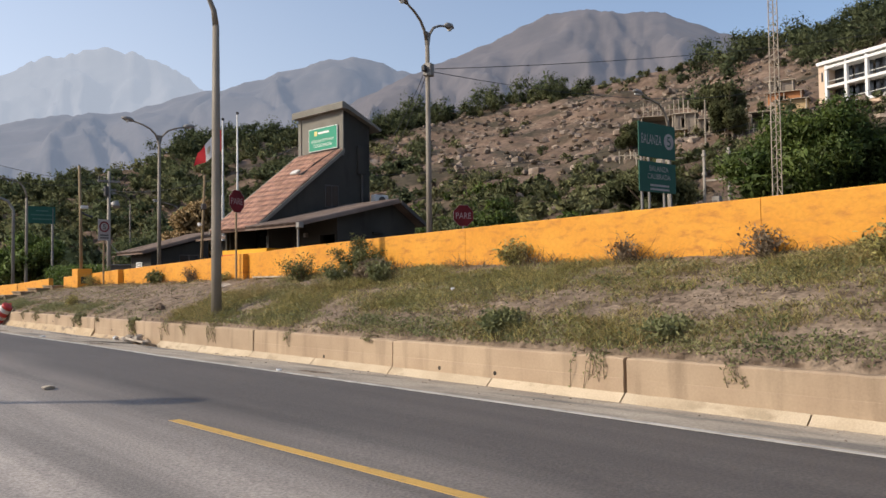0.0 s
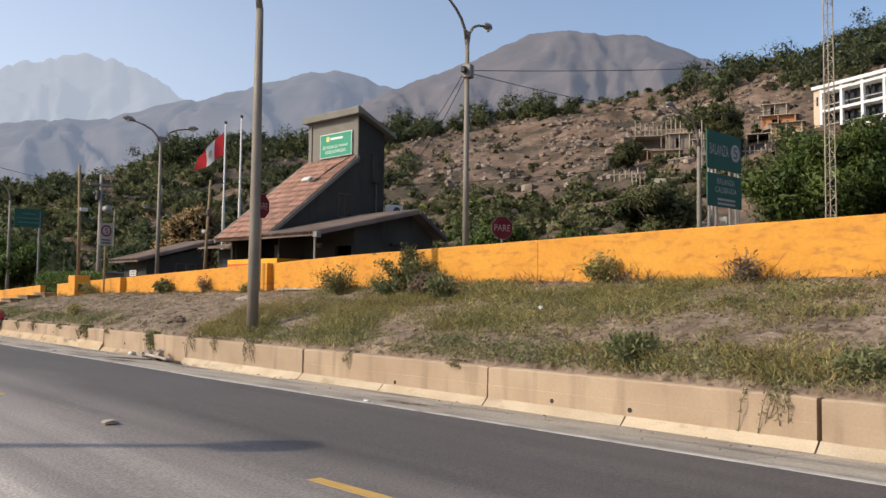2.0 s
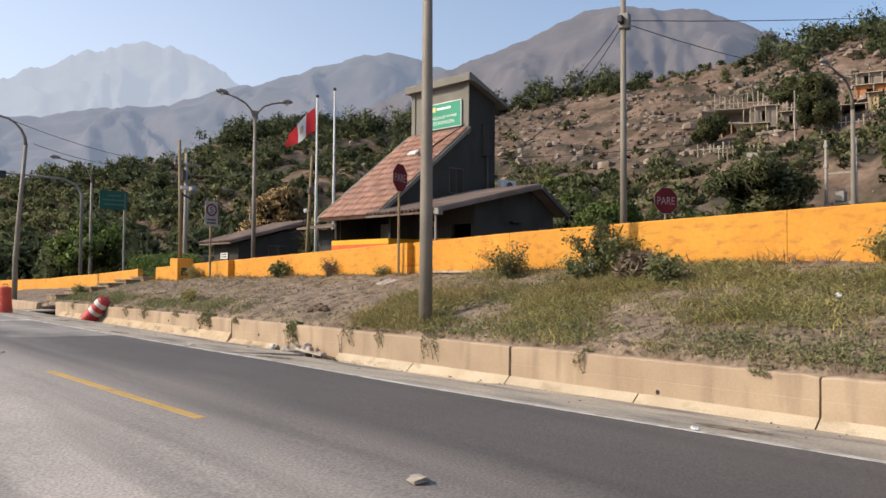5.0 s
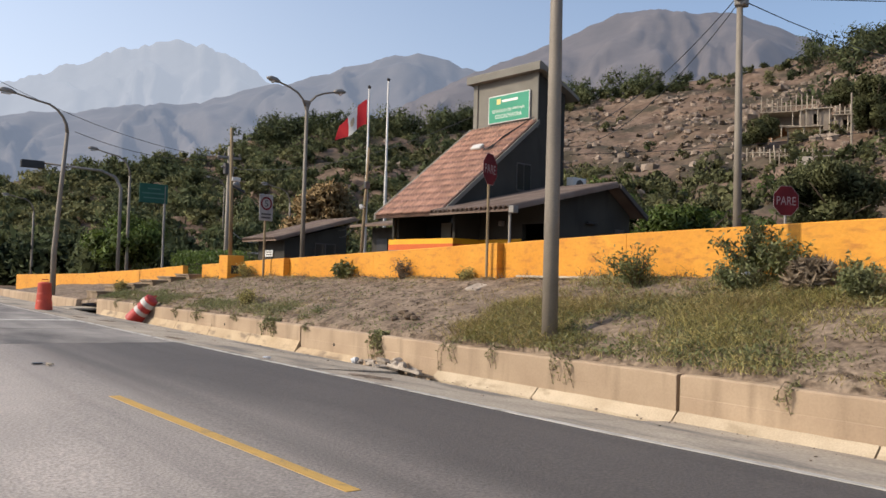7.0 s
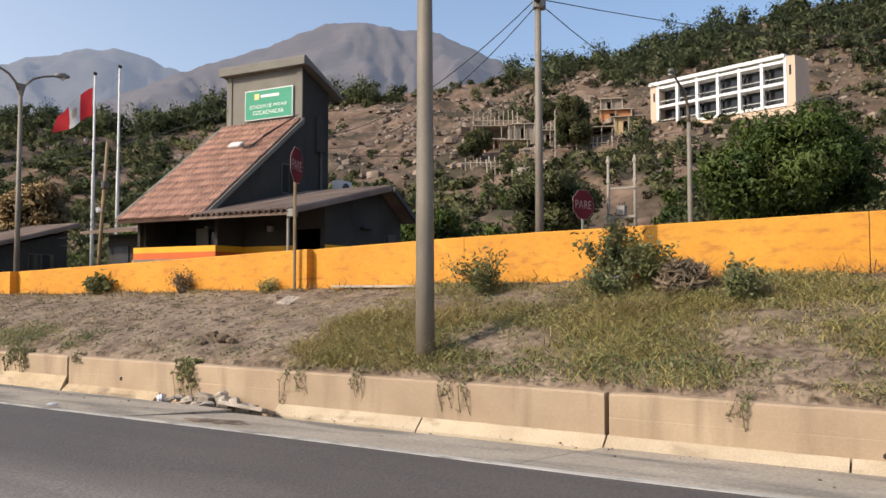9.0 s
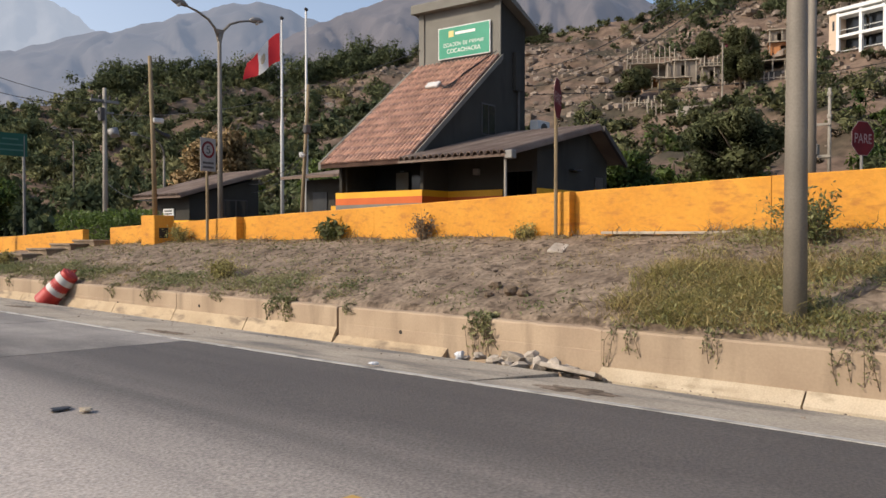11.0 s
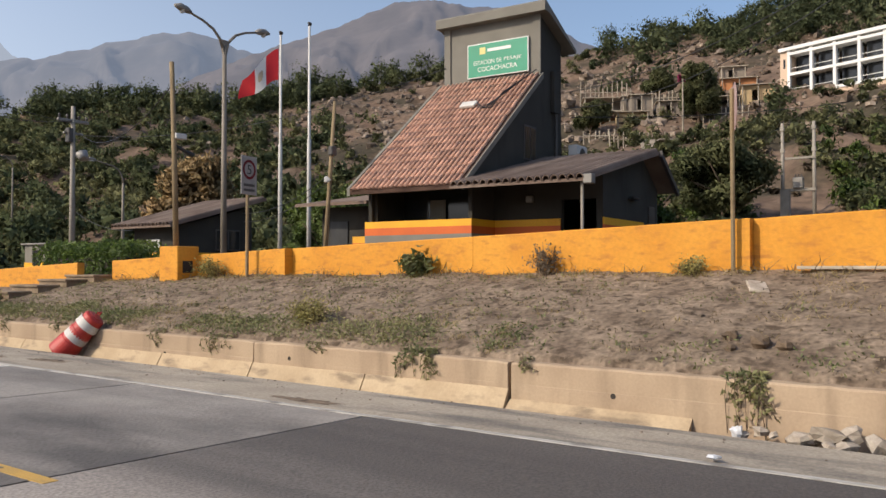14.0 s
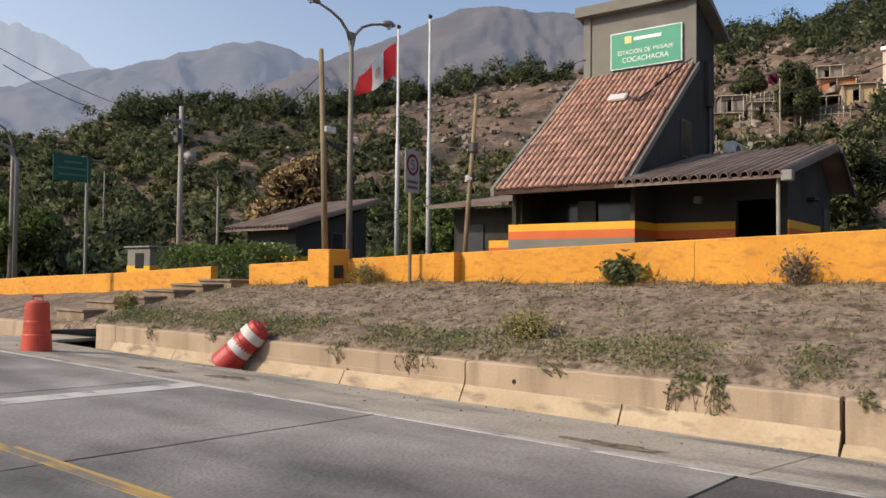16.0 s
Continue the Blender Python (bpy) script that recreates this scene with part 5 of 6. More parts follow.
# white two-storey building
wb = thing("white_building", (106.8, 38.7, 25.7), "unfinished white two-storey building with large window bays", "building", turn=-107.5)
W, D, H = 22.0, 4.0, 6.6
part("back_wall", Shape().box(-W / 2, W / 2, D - 0.2, D, -4, H), CREAM_WALL, wb)
for x0 in (-W / 2, W / 2 - 1.3):
    part("end_pier", Shape().box(x0, x0 + 1.3, 0, D - 0.2, -4, H - 0.2), CREAM_WALL, wb, "cream end wall")
    part("slot_window", Shape().box(x0 + 0.5, x0 + 0.8, -0.03, 0.0, 3.9, 5.2), GLASS, wb)
for z in (0.0, 2.85, 5.7):
    part("floor_slab", Shape().box(-W / 2 + 1.3, W / 2 - 1.3, -0.15, D - 0.2, z - 0.1, z + 0.28), WHITE_WALL, wb)
part("roof_parapet", Shape().box(-W / 2 - 0.1, W / 2 - 1.3, -0.35, D, H - 0.35, H + 0.15, 0.03), WHITE_WALL, wb)
part("plinth", Shape().box(-W / 2 + 1.3, W / 2 - 1.3, 0, D - 0.2, -4, -0.1), CREAM_WALL, wb)
nb = 6
bw = (W - 2.6) / nb
for k in range(nb + 1):
    part("column", Shape().box(-W / 2 + 1.3 + bw * k - 0.2, -W / 2 + 1.3 + bw * k + 0.2, -0.1, 0.35, -0.1, H - 0.3), WHITE_WALL, wb)
for k in range(nb):
    for z in (0.28, 3.13):
        x = -W / 2 + 1.3 + bw * k
        w = part("window", Shape().box(x + 0.2, x + bw - 0.2, 1.6, 1.65, z, z + 2.5), GLASS, wb)
        part("balustrade", Shape().box(x + 0.2, x + bw - 0.2, 0.3, 0.36, z + 0.66, z + 0.74), WHITE_POLE, w)


# ---- trees ----
def tree(at, height, radius, leaves, label, seed, n=5000, size=0.2, trunk=0.25, crown_at=0.55, lumps=16, squash=0.85, name="tree", lump=(0.22, 0.42)):
    rng = np.random.default_rng(seed)
    rnd = random.Random(seed)
    t = thing(name, at, label, "tree")
    cz = height * crown_at
    s = Shape().tube([(0, 0, -0.5), (0.1 * trunk, 0.1, cz * 0.4), (0.3 * trunk, -0.1, cz * 0.8), (0, 0, cz + radius * 0.3)], [trunk, trunk * 0.8, trunk * 0.55, trunk * 0.2], 9)
    for k in range(9):
        a, z0 = rnd.uniform(0, 6.28), cz * rnd.uniform(0.35, 0.8)
        r = radius * rnd.uniform(0.5, 0.85)
        s.tube([(0, 0, z0), (r * 0.4 * math.cos(a), r * 0.4 * math.sin(a), z0 + radius * 0.25), (r * math.cos(a), r * math.sin(a), z0 + radius * rnd.uniform(0.35, 0.75))], [trunk * 0.45, trunk * 0.3, 0.02], 6)
    part("trunk", s, BARK, t, smooth=True)
    q, nrm = crown(rng, n, lumps, radius, squash, size, 0.3, 0.72, lump, 1.5, 0.3)
    q[:, :, 2] += cz + (height - cz - radius * squash)
    part("crown", quads_mesh("crown", q, leaves, nrm), None, t)
    return t


tree((37.5, 20.5, 1.4), 11.8, 6.0, TREE, "broad leafy green tree behind the wall", 11, 38000, 0.07, 0.3, 0.5, 42, 0.85, lump=(0.17, 0.32))
tree((50, 39.0, hill(50, 39.0)), 8.0, 4.2, SHRUB, "grey-green drooping tree by the substation", 13, 16320, 0.101, 0.25, 0.55, 20)
tree((44, 14.0, 1.4), 5.5, 3.6, SHRUB, "olive green tree beyond the wall", 14, 11200, 0.091, 0.2, 0.55, 20)
tree((42, 6.0, 1.4), 6.0, 4.0, SHRUB, "grey-green tree beyond the wall", 15, 12800, 0.091, 0.2, 0.5, 22)
tree((18.0, 57.5, 1.0), 7.2, 3.3, WITHERED, "withered tree with brown curled leaves behind the hut", 16, 9792, 0.091, 0.18, 0.5, 18, 0.8)
tree((18.6, 47.9, 1.2), 4.1, 2.3, LIME, "small green tree between hut and station", 17, 9792, 0.060, 0.12, 0.5, 16, 0.8)
tree((21, 50.5, 1.2), 5.0, 2.5, TREE, "dark green tree behind the station yard", 18, 8704, 0.076, 0.12, 0.5, 14, 0.8)
tree((12.8, 80.0, 0.0), 6.6, 3.6, LIME, "yellow-green spreading tree by the road", 19, 12240, 0.091, 0.2, 0.55, 20, 0.7)
tree((30, 38, 1.4), 5.5, 3.6, TREE, "dark green tree behind the annex", 20, 13600, 0.101, 0.2, 0.5, 18, 0.75)
tree((34, 43, 1.4), 6.0, 3.8, SHRUB_DARK, "dark green tree at the foot of the hill", 21, 13600, 0.111, 0.2, 0.5, 18, 0.75)
tree((96.5, 56.2, 20.8), 8.5, 3.3, SHRUB, "tall feathery grey-green tree among the shacks", 22, 12240, 0.121, 0.2, 0.6, 14, 1.3)
tree((110, 66.5, 27.0), 6.0, 3.2, SHRUB, "olive tree above the shacks", 23, 8160, 0.121, 0.2, 0.6, 12)
tree((93, 70.0, 19.6), 6.0, 3.2, SHRUB, "green tree below the shelter", 24, 8160, 0.121, 0.2, 0.6, 12)
part_b = tree((118, 66, 31.0), 2.2, 1.3, mat("magenta blossom", (0.42, 0.04, 0.14), (0.3, 0.03, 0.1), 1, 0.8, 0, 3, island=0.3), "small magenta flowering bush", 25, 2448, 0.071, 0.06, 0.6, 8, name="flowering_bush")
hedge = thing("hedge", (5.6, 46.6, 1.3), "dense dark green clipped hedge behind the wall gap", "hedge")
rg = np.random.default_rng(31)
hp_ = rg.uniform((-0.8, -3.3, 0), (1.0, 2.0, 1.35), (12000, 3))
hp_[:, 2] += 0.12 * np.sin(hp_[:, 1] * 2.1)
part("foliage", quads_mesh("foliage", leaf_quads(rg, hp_, 0.055, 1.4), TREE), None, hedge)
part("hedge_core", Shape().box(-0.5, 0.7, -3.0, 1.8, -0.3, 0.9, 0.1), DARK, hedge)


# ---- hillside plants and boulders ----
def scatter(name, count, pick, leaves, label, seed, per, size, radius, up=0.75, category="shrubs"):
    """Many shrubs over the hill in one mesh; pick(rng) gives azimuth, share of the way up and a size factor, or None."""
    rng = np.random.default_rng(seed)
    out, nrms = [], []
    made = 0
    while made < count:
        got = pick(rng)
        if got is None:
            continue
        az, u, k = got
        rc = float(np.interp(az, (-60, 12, 30, 50), (260, 150, 190, 215)))
        rf = float(np.interp(az, (-180, -30, 12, 20, 30, 45, 75, 110), (200, 140, 95, 84, 74, 62, 52, 60)))
        r = rf + (rc - rf) * u
        x, y = CX + r * math.sin(radians(az)), CY + r * math.cos(radians(az))
        rad = radius * k * rng.uniform(0.7, 1.35)
        q, nrm = crown(rng, per, 5, rad, up, size * (0.7 + 0.3 * k), 0.3)
        nrms.append(nrm)
        out.append(q + np.array([x, y, hill(x, y) + rad * up * 0.5]))
        made += 1
    return tagged(part(name, quads_mesh(name, np.concatenate(out), leaves, np.concatenate(nrms)), None), label, category, kind="stuff")


def bare(az, u):
    """How bare and rocky the slope is there, 0 to 1."""
    a = min(max((az - 37) / 9, 0), 1) * min(max((100 - az) / 10, 0), 1)
    lo = float(np.interp(az, (38, 50, 62, 75, 90), (0.55, 0.36, 0.30, 0.25, 0.3)))
    b = min(max((u - lo) / 0.08, 0), 1) * min(max((0.93 - u) / 0.05, 0), 1)
    return a * b * (1 - 0.22 * min(max((az - 72) / 8, 0), 1))


def pick_green(rng):
    az, u = rng.uniform(6, 96), rng.uniform(-0.12, 1.02)
    if (u < 0.02 and az < 42) or (68 < az < 73 and u < 0.2):
        return None
    n = noise.noise((az * 0.25, u * 5, 3))
    if rng.random() < bare(az, u) * 0.955 or (az < 40 and n > 0.32 and rng.random() < 0.8):
        return None
    return az, u, 1.0 if az > 28 else 1.1


def pick_dark(rng):
    az, u = rng.uniform(6, 44), rng.uniform(0.0, 1.0)
    if noise.noise((az * 0.3, u * 6, 9)) < 0.02:
        return None
    return az, u, rng.uniform(0.8, 1.5)


def pick_crest(rng):
    az = rng.uniform(24, 90)
    dense = float(np.interp(az, (24, 36, 41, 52, 55, 57, 62, 64, 70, 90), (0.7, 0.8, 1.0, 1.0, 0.5, 0.06, 0.05, 0.6, 1.0, 1.0)))
    if rng.random() > dense:
        return None
    wide = 0.05 if az < 62 else 0.2
    return az, 0.985 - abs(rng.normal()) * wide, rng.uniform(0.6, 1.45) * (1.35 if az > 63 else 1.0)


def pick_foot(rng):
    az = rng.uniform(34, 92)
    if 67.5 < az < 73:
        return None
    return az, rng.uniform(-0.1, float(np.interp(az, (34, 50, 62, 90), (0.35, 0.30, 0.22, 0.25)))), rng.uniform(0.7, 1.3)


def pick_wood(rng):
    return rng.uniform(2, 21), rng.uniform(-0.06, 0.14), rng.uniform(0.9, 1.6)


scatter("hill_shrubs", 2400, pick_green, SHRUB, "olive and grey-green shrubs over the hillside", 41, 92, 0.15, 1.7)
scatter("dark_shrubs", 330, pick_dark, SHRUB_DARK, "dark green trees in the hill's gullies", 42, 180, 0.16, 2.6)
scatter("ridge_trees", 250, pick_crest, SHRUB_DARK, "dark green trees along the ridge", 43, 330, 0.16, 3.2, 1.05)
scatter("foot_bushes", 240, pick_foot, TREE, "bright and dark green bushes at the hill's foot", 44, 250, 0.10, 1.7)
scatter("dry_brush", 300, lambda g: (g.uniform(44, 94), g.uniform(0.1, 0.92), g.uniform(0.4, 1.0)), BRUSH, "dry brown brush between the rocks", 45, 40, 0.13, 1.0, 0.6)
scatter("upper_trees", 110, lambda g: (g.uniform(70, 97), g.uniform(0.66, 1.0), g.uniform(0.6, 1.2)), SHRUB_DARK, "dark green trees on the upper slope", 47, 320, 0.15, 3.7, 0.95)
scatter("roadside_wood", 240, pick_wood, SHRUB_DARK, "dark wood beyond the toll road", 46, 220, 0.2, 2.6, 0.95)

rocks = Shape()
rnd = random.Random(5)
made = 0
while made < 4200:
    az, u = rnd.uniform(34, 96), rnd.uniform(0.15, 0.97)
    if rnd.random() > bare(az, u) * 0.9 + 0.1 or noise.noise((az * 0.5, u * 9, 1)) < -0.25:
        continue
    rc, rf = 213.0, float(np.interp(az, (30, 45, 75, 110), (74, 62, 52, 60)))
    r = rf + (rc - rf) * u
    x, y = CX + r * math.sin(radians(az)), CY + r * math.cos(radians(az))
    k = 0.2 + 0.8 * rnd.random() ** 4 + (rnd.uniform(0.25, 0.8) if rnd.random() < 0.12 else 0)
    rocks.stone((x, y, hill(x, y) + k * 0.15), k, made, rnd.uniform(0.55, 0.9), 3, 6)
    made += 1
tagged(part("hill_rocks", rocks, ROCK), "loose grey-brown rocks strewn over the slope", "rocks", kind="stuff")
for k, (x, y, z, r) in enumerate(((139.6, 118.5, 40.9, 2.2), (133, 114, 39.5, 1.6), (120.2, 87.3, 31.0, 2.1), (118, 90, 30.6, 1.3), (159, 77.8, 46.8, 2.0), (128, 104, 36, 1.3), (126, 92, 34, 1.4), (150, 98, 44, 1.8), (145, 90, 41, 1.3), (112, 96, 29, 1.0), (130, 80, 35, 1.2), (140, 70, 38.5, 1.7))):
    tagged(part("boulder", Shape().stone((0, 0, 0.3), r, 200 + k, 0.8, 7, 11), ROCK, m=pose(x, y, hill(x, y))), "large pale boulder resting on the slope", "boulder", "boulders on the slope")


# ---- plants on the bank ----
def grass_density(x, y):
    u = (x - 0.15) / (wall_x(y) - 0.15)
    n = noise.noise((x * 0.8, y * 0.5, 4)) + 0.5 * noise.noise((x * 2.3, y * 2.0, 8))
    if y < 22.0:
        d = 0.62 + 1.15 * n
        if y < 14 and u < 0.5:
            d -= 0.5 * min(1.0, (14 - y) / 5)
        if u > 0.72 and 8 < y < 17:
            d -= 0.25
        if y > 19.5 and u > 0.5:
            d *= 0.45
    elif y < 27:
        d = 0.05 + 0.12 * n
    else:
        d = (0.55 if u < 0.35 else 0.13) + 0.45 * n
        if y > 38:
            d *= 0.7
    return d


def blades(name, count, yr, material, label, seed, hgt, spread, want, per=12, width=0.006):
    rng = np.random.default_rng(seed)
    out = []
    tries = 0
    n = 0
    while n < count and tries < count * 30:
        tries += 1
        y = rng.uniform(*yr)
        x = rng.uniform(0.22, wall_x(y) - 0.05)
        w = want(x, y)
        if rng.random() > w:
            continue
        h = hgt * rng.uniform(0.35, 1.2) * (0.6 + 0.6 * min(w, 1))
        base = np.array([x, y, verge(x, y) - 0.02]) + np.c_[rng.normal(0, spread, (per, 2)), np.zeros(per)]
        lean = np.c_[rng.normal(0, 0.8, (per, 2)), np.ones(per)] * (h * rng.uniform(0.5, 1.1, (per, 1)))
        side = unit(np.c_[rng.normal(size=(per, 2)), np.zeros(per)]) * width
        tip = base + lean + np.c_[rng.normal(0, 0.4, (per, 2)) * h, -0.15 * h * rng.random(per)]
        mid = base + lean * 0.55
        out.append(np.stack([base - side, base + side, mid + side * 0.8, mid - side * 0.8], 1))
        out.append(np.stack([mid - side * 0.8, mid + side * 0.8, tip + side * 0.1, tip - side * 0.1], 1))
        n += 1
    return tagged(part(name, quads_mesh(name, np.concatenate(out), material), None), label, "grass", kind="stuff")


def leafy(name, count, yr, material, label, seed, size, height, want, per=12, spread=0.12):
    rng = np.random.default_rng(seed)
    out = []
    n = tries = 0
    while n < count and tries < count * 40:
        tries += 1
        y = rng.uniform(*yr)
        x = rng.uniform(0.2, wall_x(y) - 0.05)
        if rng.random() > want(x, y):
            continue
        p = rng.normal(0, 1, (per, 3)) * np.array([spread, spread, 0])
        p[:, 2] = np.abs(rng.normal(0, height, per)) * rng.uniform(0.5, 1.4)
        out.append(leaf_quads(rng, p + np.array([x, y, verge(x, y) + 0.01]), size, 1.5))
        n += 1
    return tagged(part(name, quads_mesh(name, np.concatenate(out), material), None), label, "weeds", kind="stuff")


blades("grass", 6000, (-8, 22.5), GRASS, "green and straw-coloured rough grass on the bank", 51, 0.2, 0.11, grass_density)
blades("dry_grass", 3600, (-8, 24), STRAW, "dry yellow grass on the bank", 52, 0.24, 0.12, lambda x, y: grass_density(x, y) * (0.2 + 0.9 * max(0, noise.noise((x * 0.6, y * 0.4, 20)) + (0.6 if 19.5 < y < 22.5 and x < 2.4 else 0) + (0.35 if y < 8 else 0))))
blades("sparse_grass", 1300, (22, 46), STRAW, "sparse dry grass tufts on bare dirt", 53, 0.12, 0.06, lambda x, y: 0.25 * grass_density(x, y) + (0.35 if x > wall_x(y) - 0.35 else 0))
blades("wall_weeds", 900, (-8, 42), BRUSH, "dry brown stalks along the foot of the wall", 57, 0.38, 0.09, lambda x, y: (1.0 if y < 17 else 0.5) * max(0.0, 0.4 + noise.noise((y * 0.8, 3, 3))) if x > wall_x(y) - 0.22 else 0.0, 7, 0.007)
leafy("weeds", 7200, (-8, 21.5), WEED, "low green creeping weeds on the bank", 54, 0.02, 0.05, lambda x, y: grass_density(x, y) * (0.9 if noise.noise((x * 0.7, y * 0.6, 33)) > -0.1 else 0.25) + (0.95 if x < 0.75 and noise.noise((y * 0.9, x, 8)) > -0.25 else 0))
leafy("kerb_weeds", 1500, (22, 43), WEED, "low green weeds behind the kerb", 55, 0.02, 0.06, lambda x, y: (0.75 if x < 0.9 + 0.9 * max(0.0, noise.noise((y * 0.5, 6, 1))) and noise.noise((y * 0.7, 2, 2)) > -0.05 else 0.03) * (1 if y > 26.5 else 0.15))
leafy("dead_litter", 3000, (-8, 45), BRUSH, "dead twigs and clods on the dirt", 56, 0.016, 0.012, lambda x, y: 0.25 + (0.5 if y < 15 else 0.0))


def bush(at, w, h, leaves, label, seed, n=1500, size=0.045, name="bush", flat=1.0):
    """A loose bush: stems that spread from the foot, each carrying leaves."""
    rng = np.random.default_rng(seed)
    t = thing(name, at, label, "bush")
    s, cen = Shape(), []
    stems = 26
    for k in range(stems):
        a, o = rng.uniform(0, 6.28), rng.uniform(0.1, 1.0)
        top = np.array([w * o * math.cos(a), w * o * math.sin(a) * flat, h * (1.05 - 0.45 * o) * rng.uniform(0.6, 1.1)])
        mid = top * np.array([0.4, 0.4, 0.55])
        s.tube([(0.05 * math.cos(a), 0.05 * math.sin(a), -0.05), tuple(mid), tuple(top)], [0.012, 0.008, 0.003], 4)
        u = rng.uniform(0.25, 1.05, n // stems)[:, None]
        p = (1 - u) ** 2 * 0 + 2 * u * (1 - u) * mid * 1.15 + u * u * top
        cen.append(p + rng.normal(0, 0.055 + 0.03 * w, p.shape))
    tagged(part("branchwork", s, BARK, t), kind="stuff")
    part("foliage", quads_mesh("foliage", leaf_quads(rng, np.concatenate(cen), size, 1.7, 0.2), leaves), None, t)
    return t


def on_bank(x, y, up=0.0):
    return (x, y, verge(x, y) + up)


bush(on_bank(3.75, 18.0), 0.75, 1.15, BUSH, "tall leafy green bush against the yellow wall", 61, 2700, 0.028)
bush(on_bank(3.7, 17.4), 0.5, 0.8, BUSH, "leafy green bush beside the yellow wall", 62, 1200, 0.028)
bush(on_bank(3.5, 20.3), 0.95, 0.72, BUSH, "low spreading green bush by the wall", 63, 1500, 0.025)
bush(on_bank(2.9, 15.9), 0.42, 0.55, WEED, "rounded leafy weed bush on the bank", 64, 2000, 0.028)
bush(on_bank(3.1, 17.9), 0.5, 0.6, WEED, "dark leafy bush below the tall bush", 65, 1500, 0.026)
bush(on_bank(0.45, 9.6), 0.55, 0.34, WEED, "bushy green weed by the kerb", 66, 2250, 0.031)
bush(on_bank(3.95, 31.5), 0.5, 0.5, BUSH, "spiky dark green plant by the wall", 67, 750, 0.048)
bush(on_bank(4.0, 12.5), 0.5, 0.6, GRASS, "grassy shrub against the wall", 68, 1350, 0.027)
bush(on_bank(3.6, 37.6), 0.45, 0.5, GRASS, "pale green tuft beside the pillar", 69, 1500, 0.020)
bush(on_bank(3.95, 25.75), 0.3, 0.28, GRASS, "small pale green tuft by the wall", 70, 1050, 0.017)
bush(on_bank(3.95, 28.5), 0.35, 0.6, BRUSH, "dry brown stalks by the wall", 71, 525, 0.024)
bush(on_bank(3.95, 6.8), 0.5, 0.55, BRUSH, "dry brown shrub by the wall", 72, 750, 0.024)
bush(on_bank(4.0, 9.6), 0.35, 0.6, BRUSH, "dry brown stalks by the wall", 73, 525, 0.024)
bush(on_bank(1.05, 43.3), 0.3, 0.5, GRASS, "upright grey-green grass clump by the steps", 74, 1350, 0.020)
bush(on_bank(3.4, 4.5), 0.6, 0.5, GRASS, "grassy green clump on the bank", 75, 1800, 0.027)
bush(on_bank(0.6, 6.5), 0.5, 0.22, WEED, "low spreading weed above the kerb", 76, 1350, 0.027)
bush(on_bank(0.75, 31.3), 0.6, 0.4, GRASS, "thin pale green weed clump above the kerb", 77, 1350, 0.020)
mound = thing("brush_heap", on_bank(3.45, 16.75), "heap of dry brown brushwood by the wall", "brush heap")
rg = np.random.default_rng(78)
pts = clump_points(rg, 1600, 7, 0.6, 0.6)
pts[:, 2] += 0.15
part("brushwood", quads_mesh("brushwood", leaf_quads(rg, pts, 0.03, 4.0), BRUSH), None, mound)


def vine(y, length, width, n, seed, leaves=WEED):
    """Weeds that hang over the kerb face."""
    rng = np.random.default_rng(seed)
    t = thing("hanging_weed", (0.05, y, 0.66), "green weed hanging over the kerb face", "weed", "weeds hanging over the kerb")
    s, cen = Shape(), []
    for k in range(max(4, n // 26)):
        dy, dl = rng.normal(0, width * 0.5), length * rng.uniform(0.35, 1.05)
        pts = [(0.15, dy, 0.02), (-0.02, dy + rng.normal(0, 0.03), 0.05), (-0.1 - 0.05 * rng.random(), dy * 1.15, -0.3 * dl), (-0.06, dy * 1.3 + rng.normal(0, 0.06), -dl)]
        s.tube(pts, 0.005, 4)
        q = np.array(pts)
        u = rng.uniform(0, 3, 26)
        i = np.minimum(u.astype(int), 2)
        f = (u - i)[:, None]
        cen.append(q[i] * (1 - f) + q[i + 1] * f + rng.normal(0, 0.022, (26, 3)))
    tagged(part("branchwork", s, BARK, t), kind="stuff")
    p = np.concatenate(cen)
    p[:, 0] = np.minimum(p[:, 0], np.where(p[:, 2] < 0, -0.06, 0.3))
    part("foliage", quads_mesh("foliage", leaf_quads(rng, p, 0.024 if n > 300 else 0.016, 1.8, 0.4), leaves), None, t)
    return t


for k, (y, ln, w, n) in enumerate(((7.35, 0.5, 0.25, 200), (15.34, 0.42, 0.1, 90), (18.95, 0.4, 0.3, 160), (21.5, 0.5, 0.3, 150), (23.85, 0.62, 0.28, 420), (28.35, 0.45, 0.38, 380), (32.8, 0.3, 0.4, 240), (34.6, 0.32, 0.25, 130), (40.3, 0.3, 0.2, 130), (30.6, 0.16, 0.3, 90), (20.4, 0.3, 0.25, 90), (26.6, 0.15, 0.2, 60), (37.9, 0.15, 0.3, 80), (5.3, 0.3, 0.2, 90), (12.6, 0.1, 0.2, 40))):
    vine(y, ln, w, n, 300 + k)

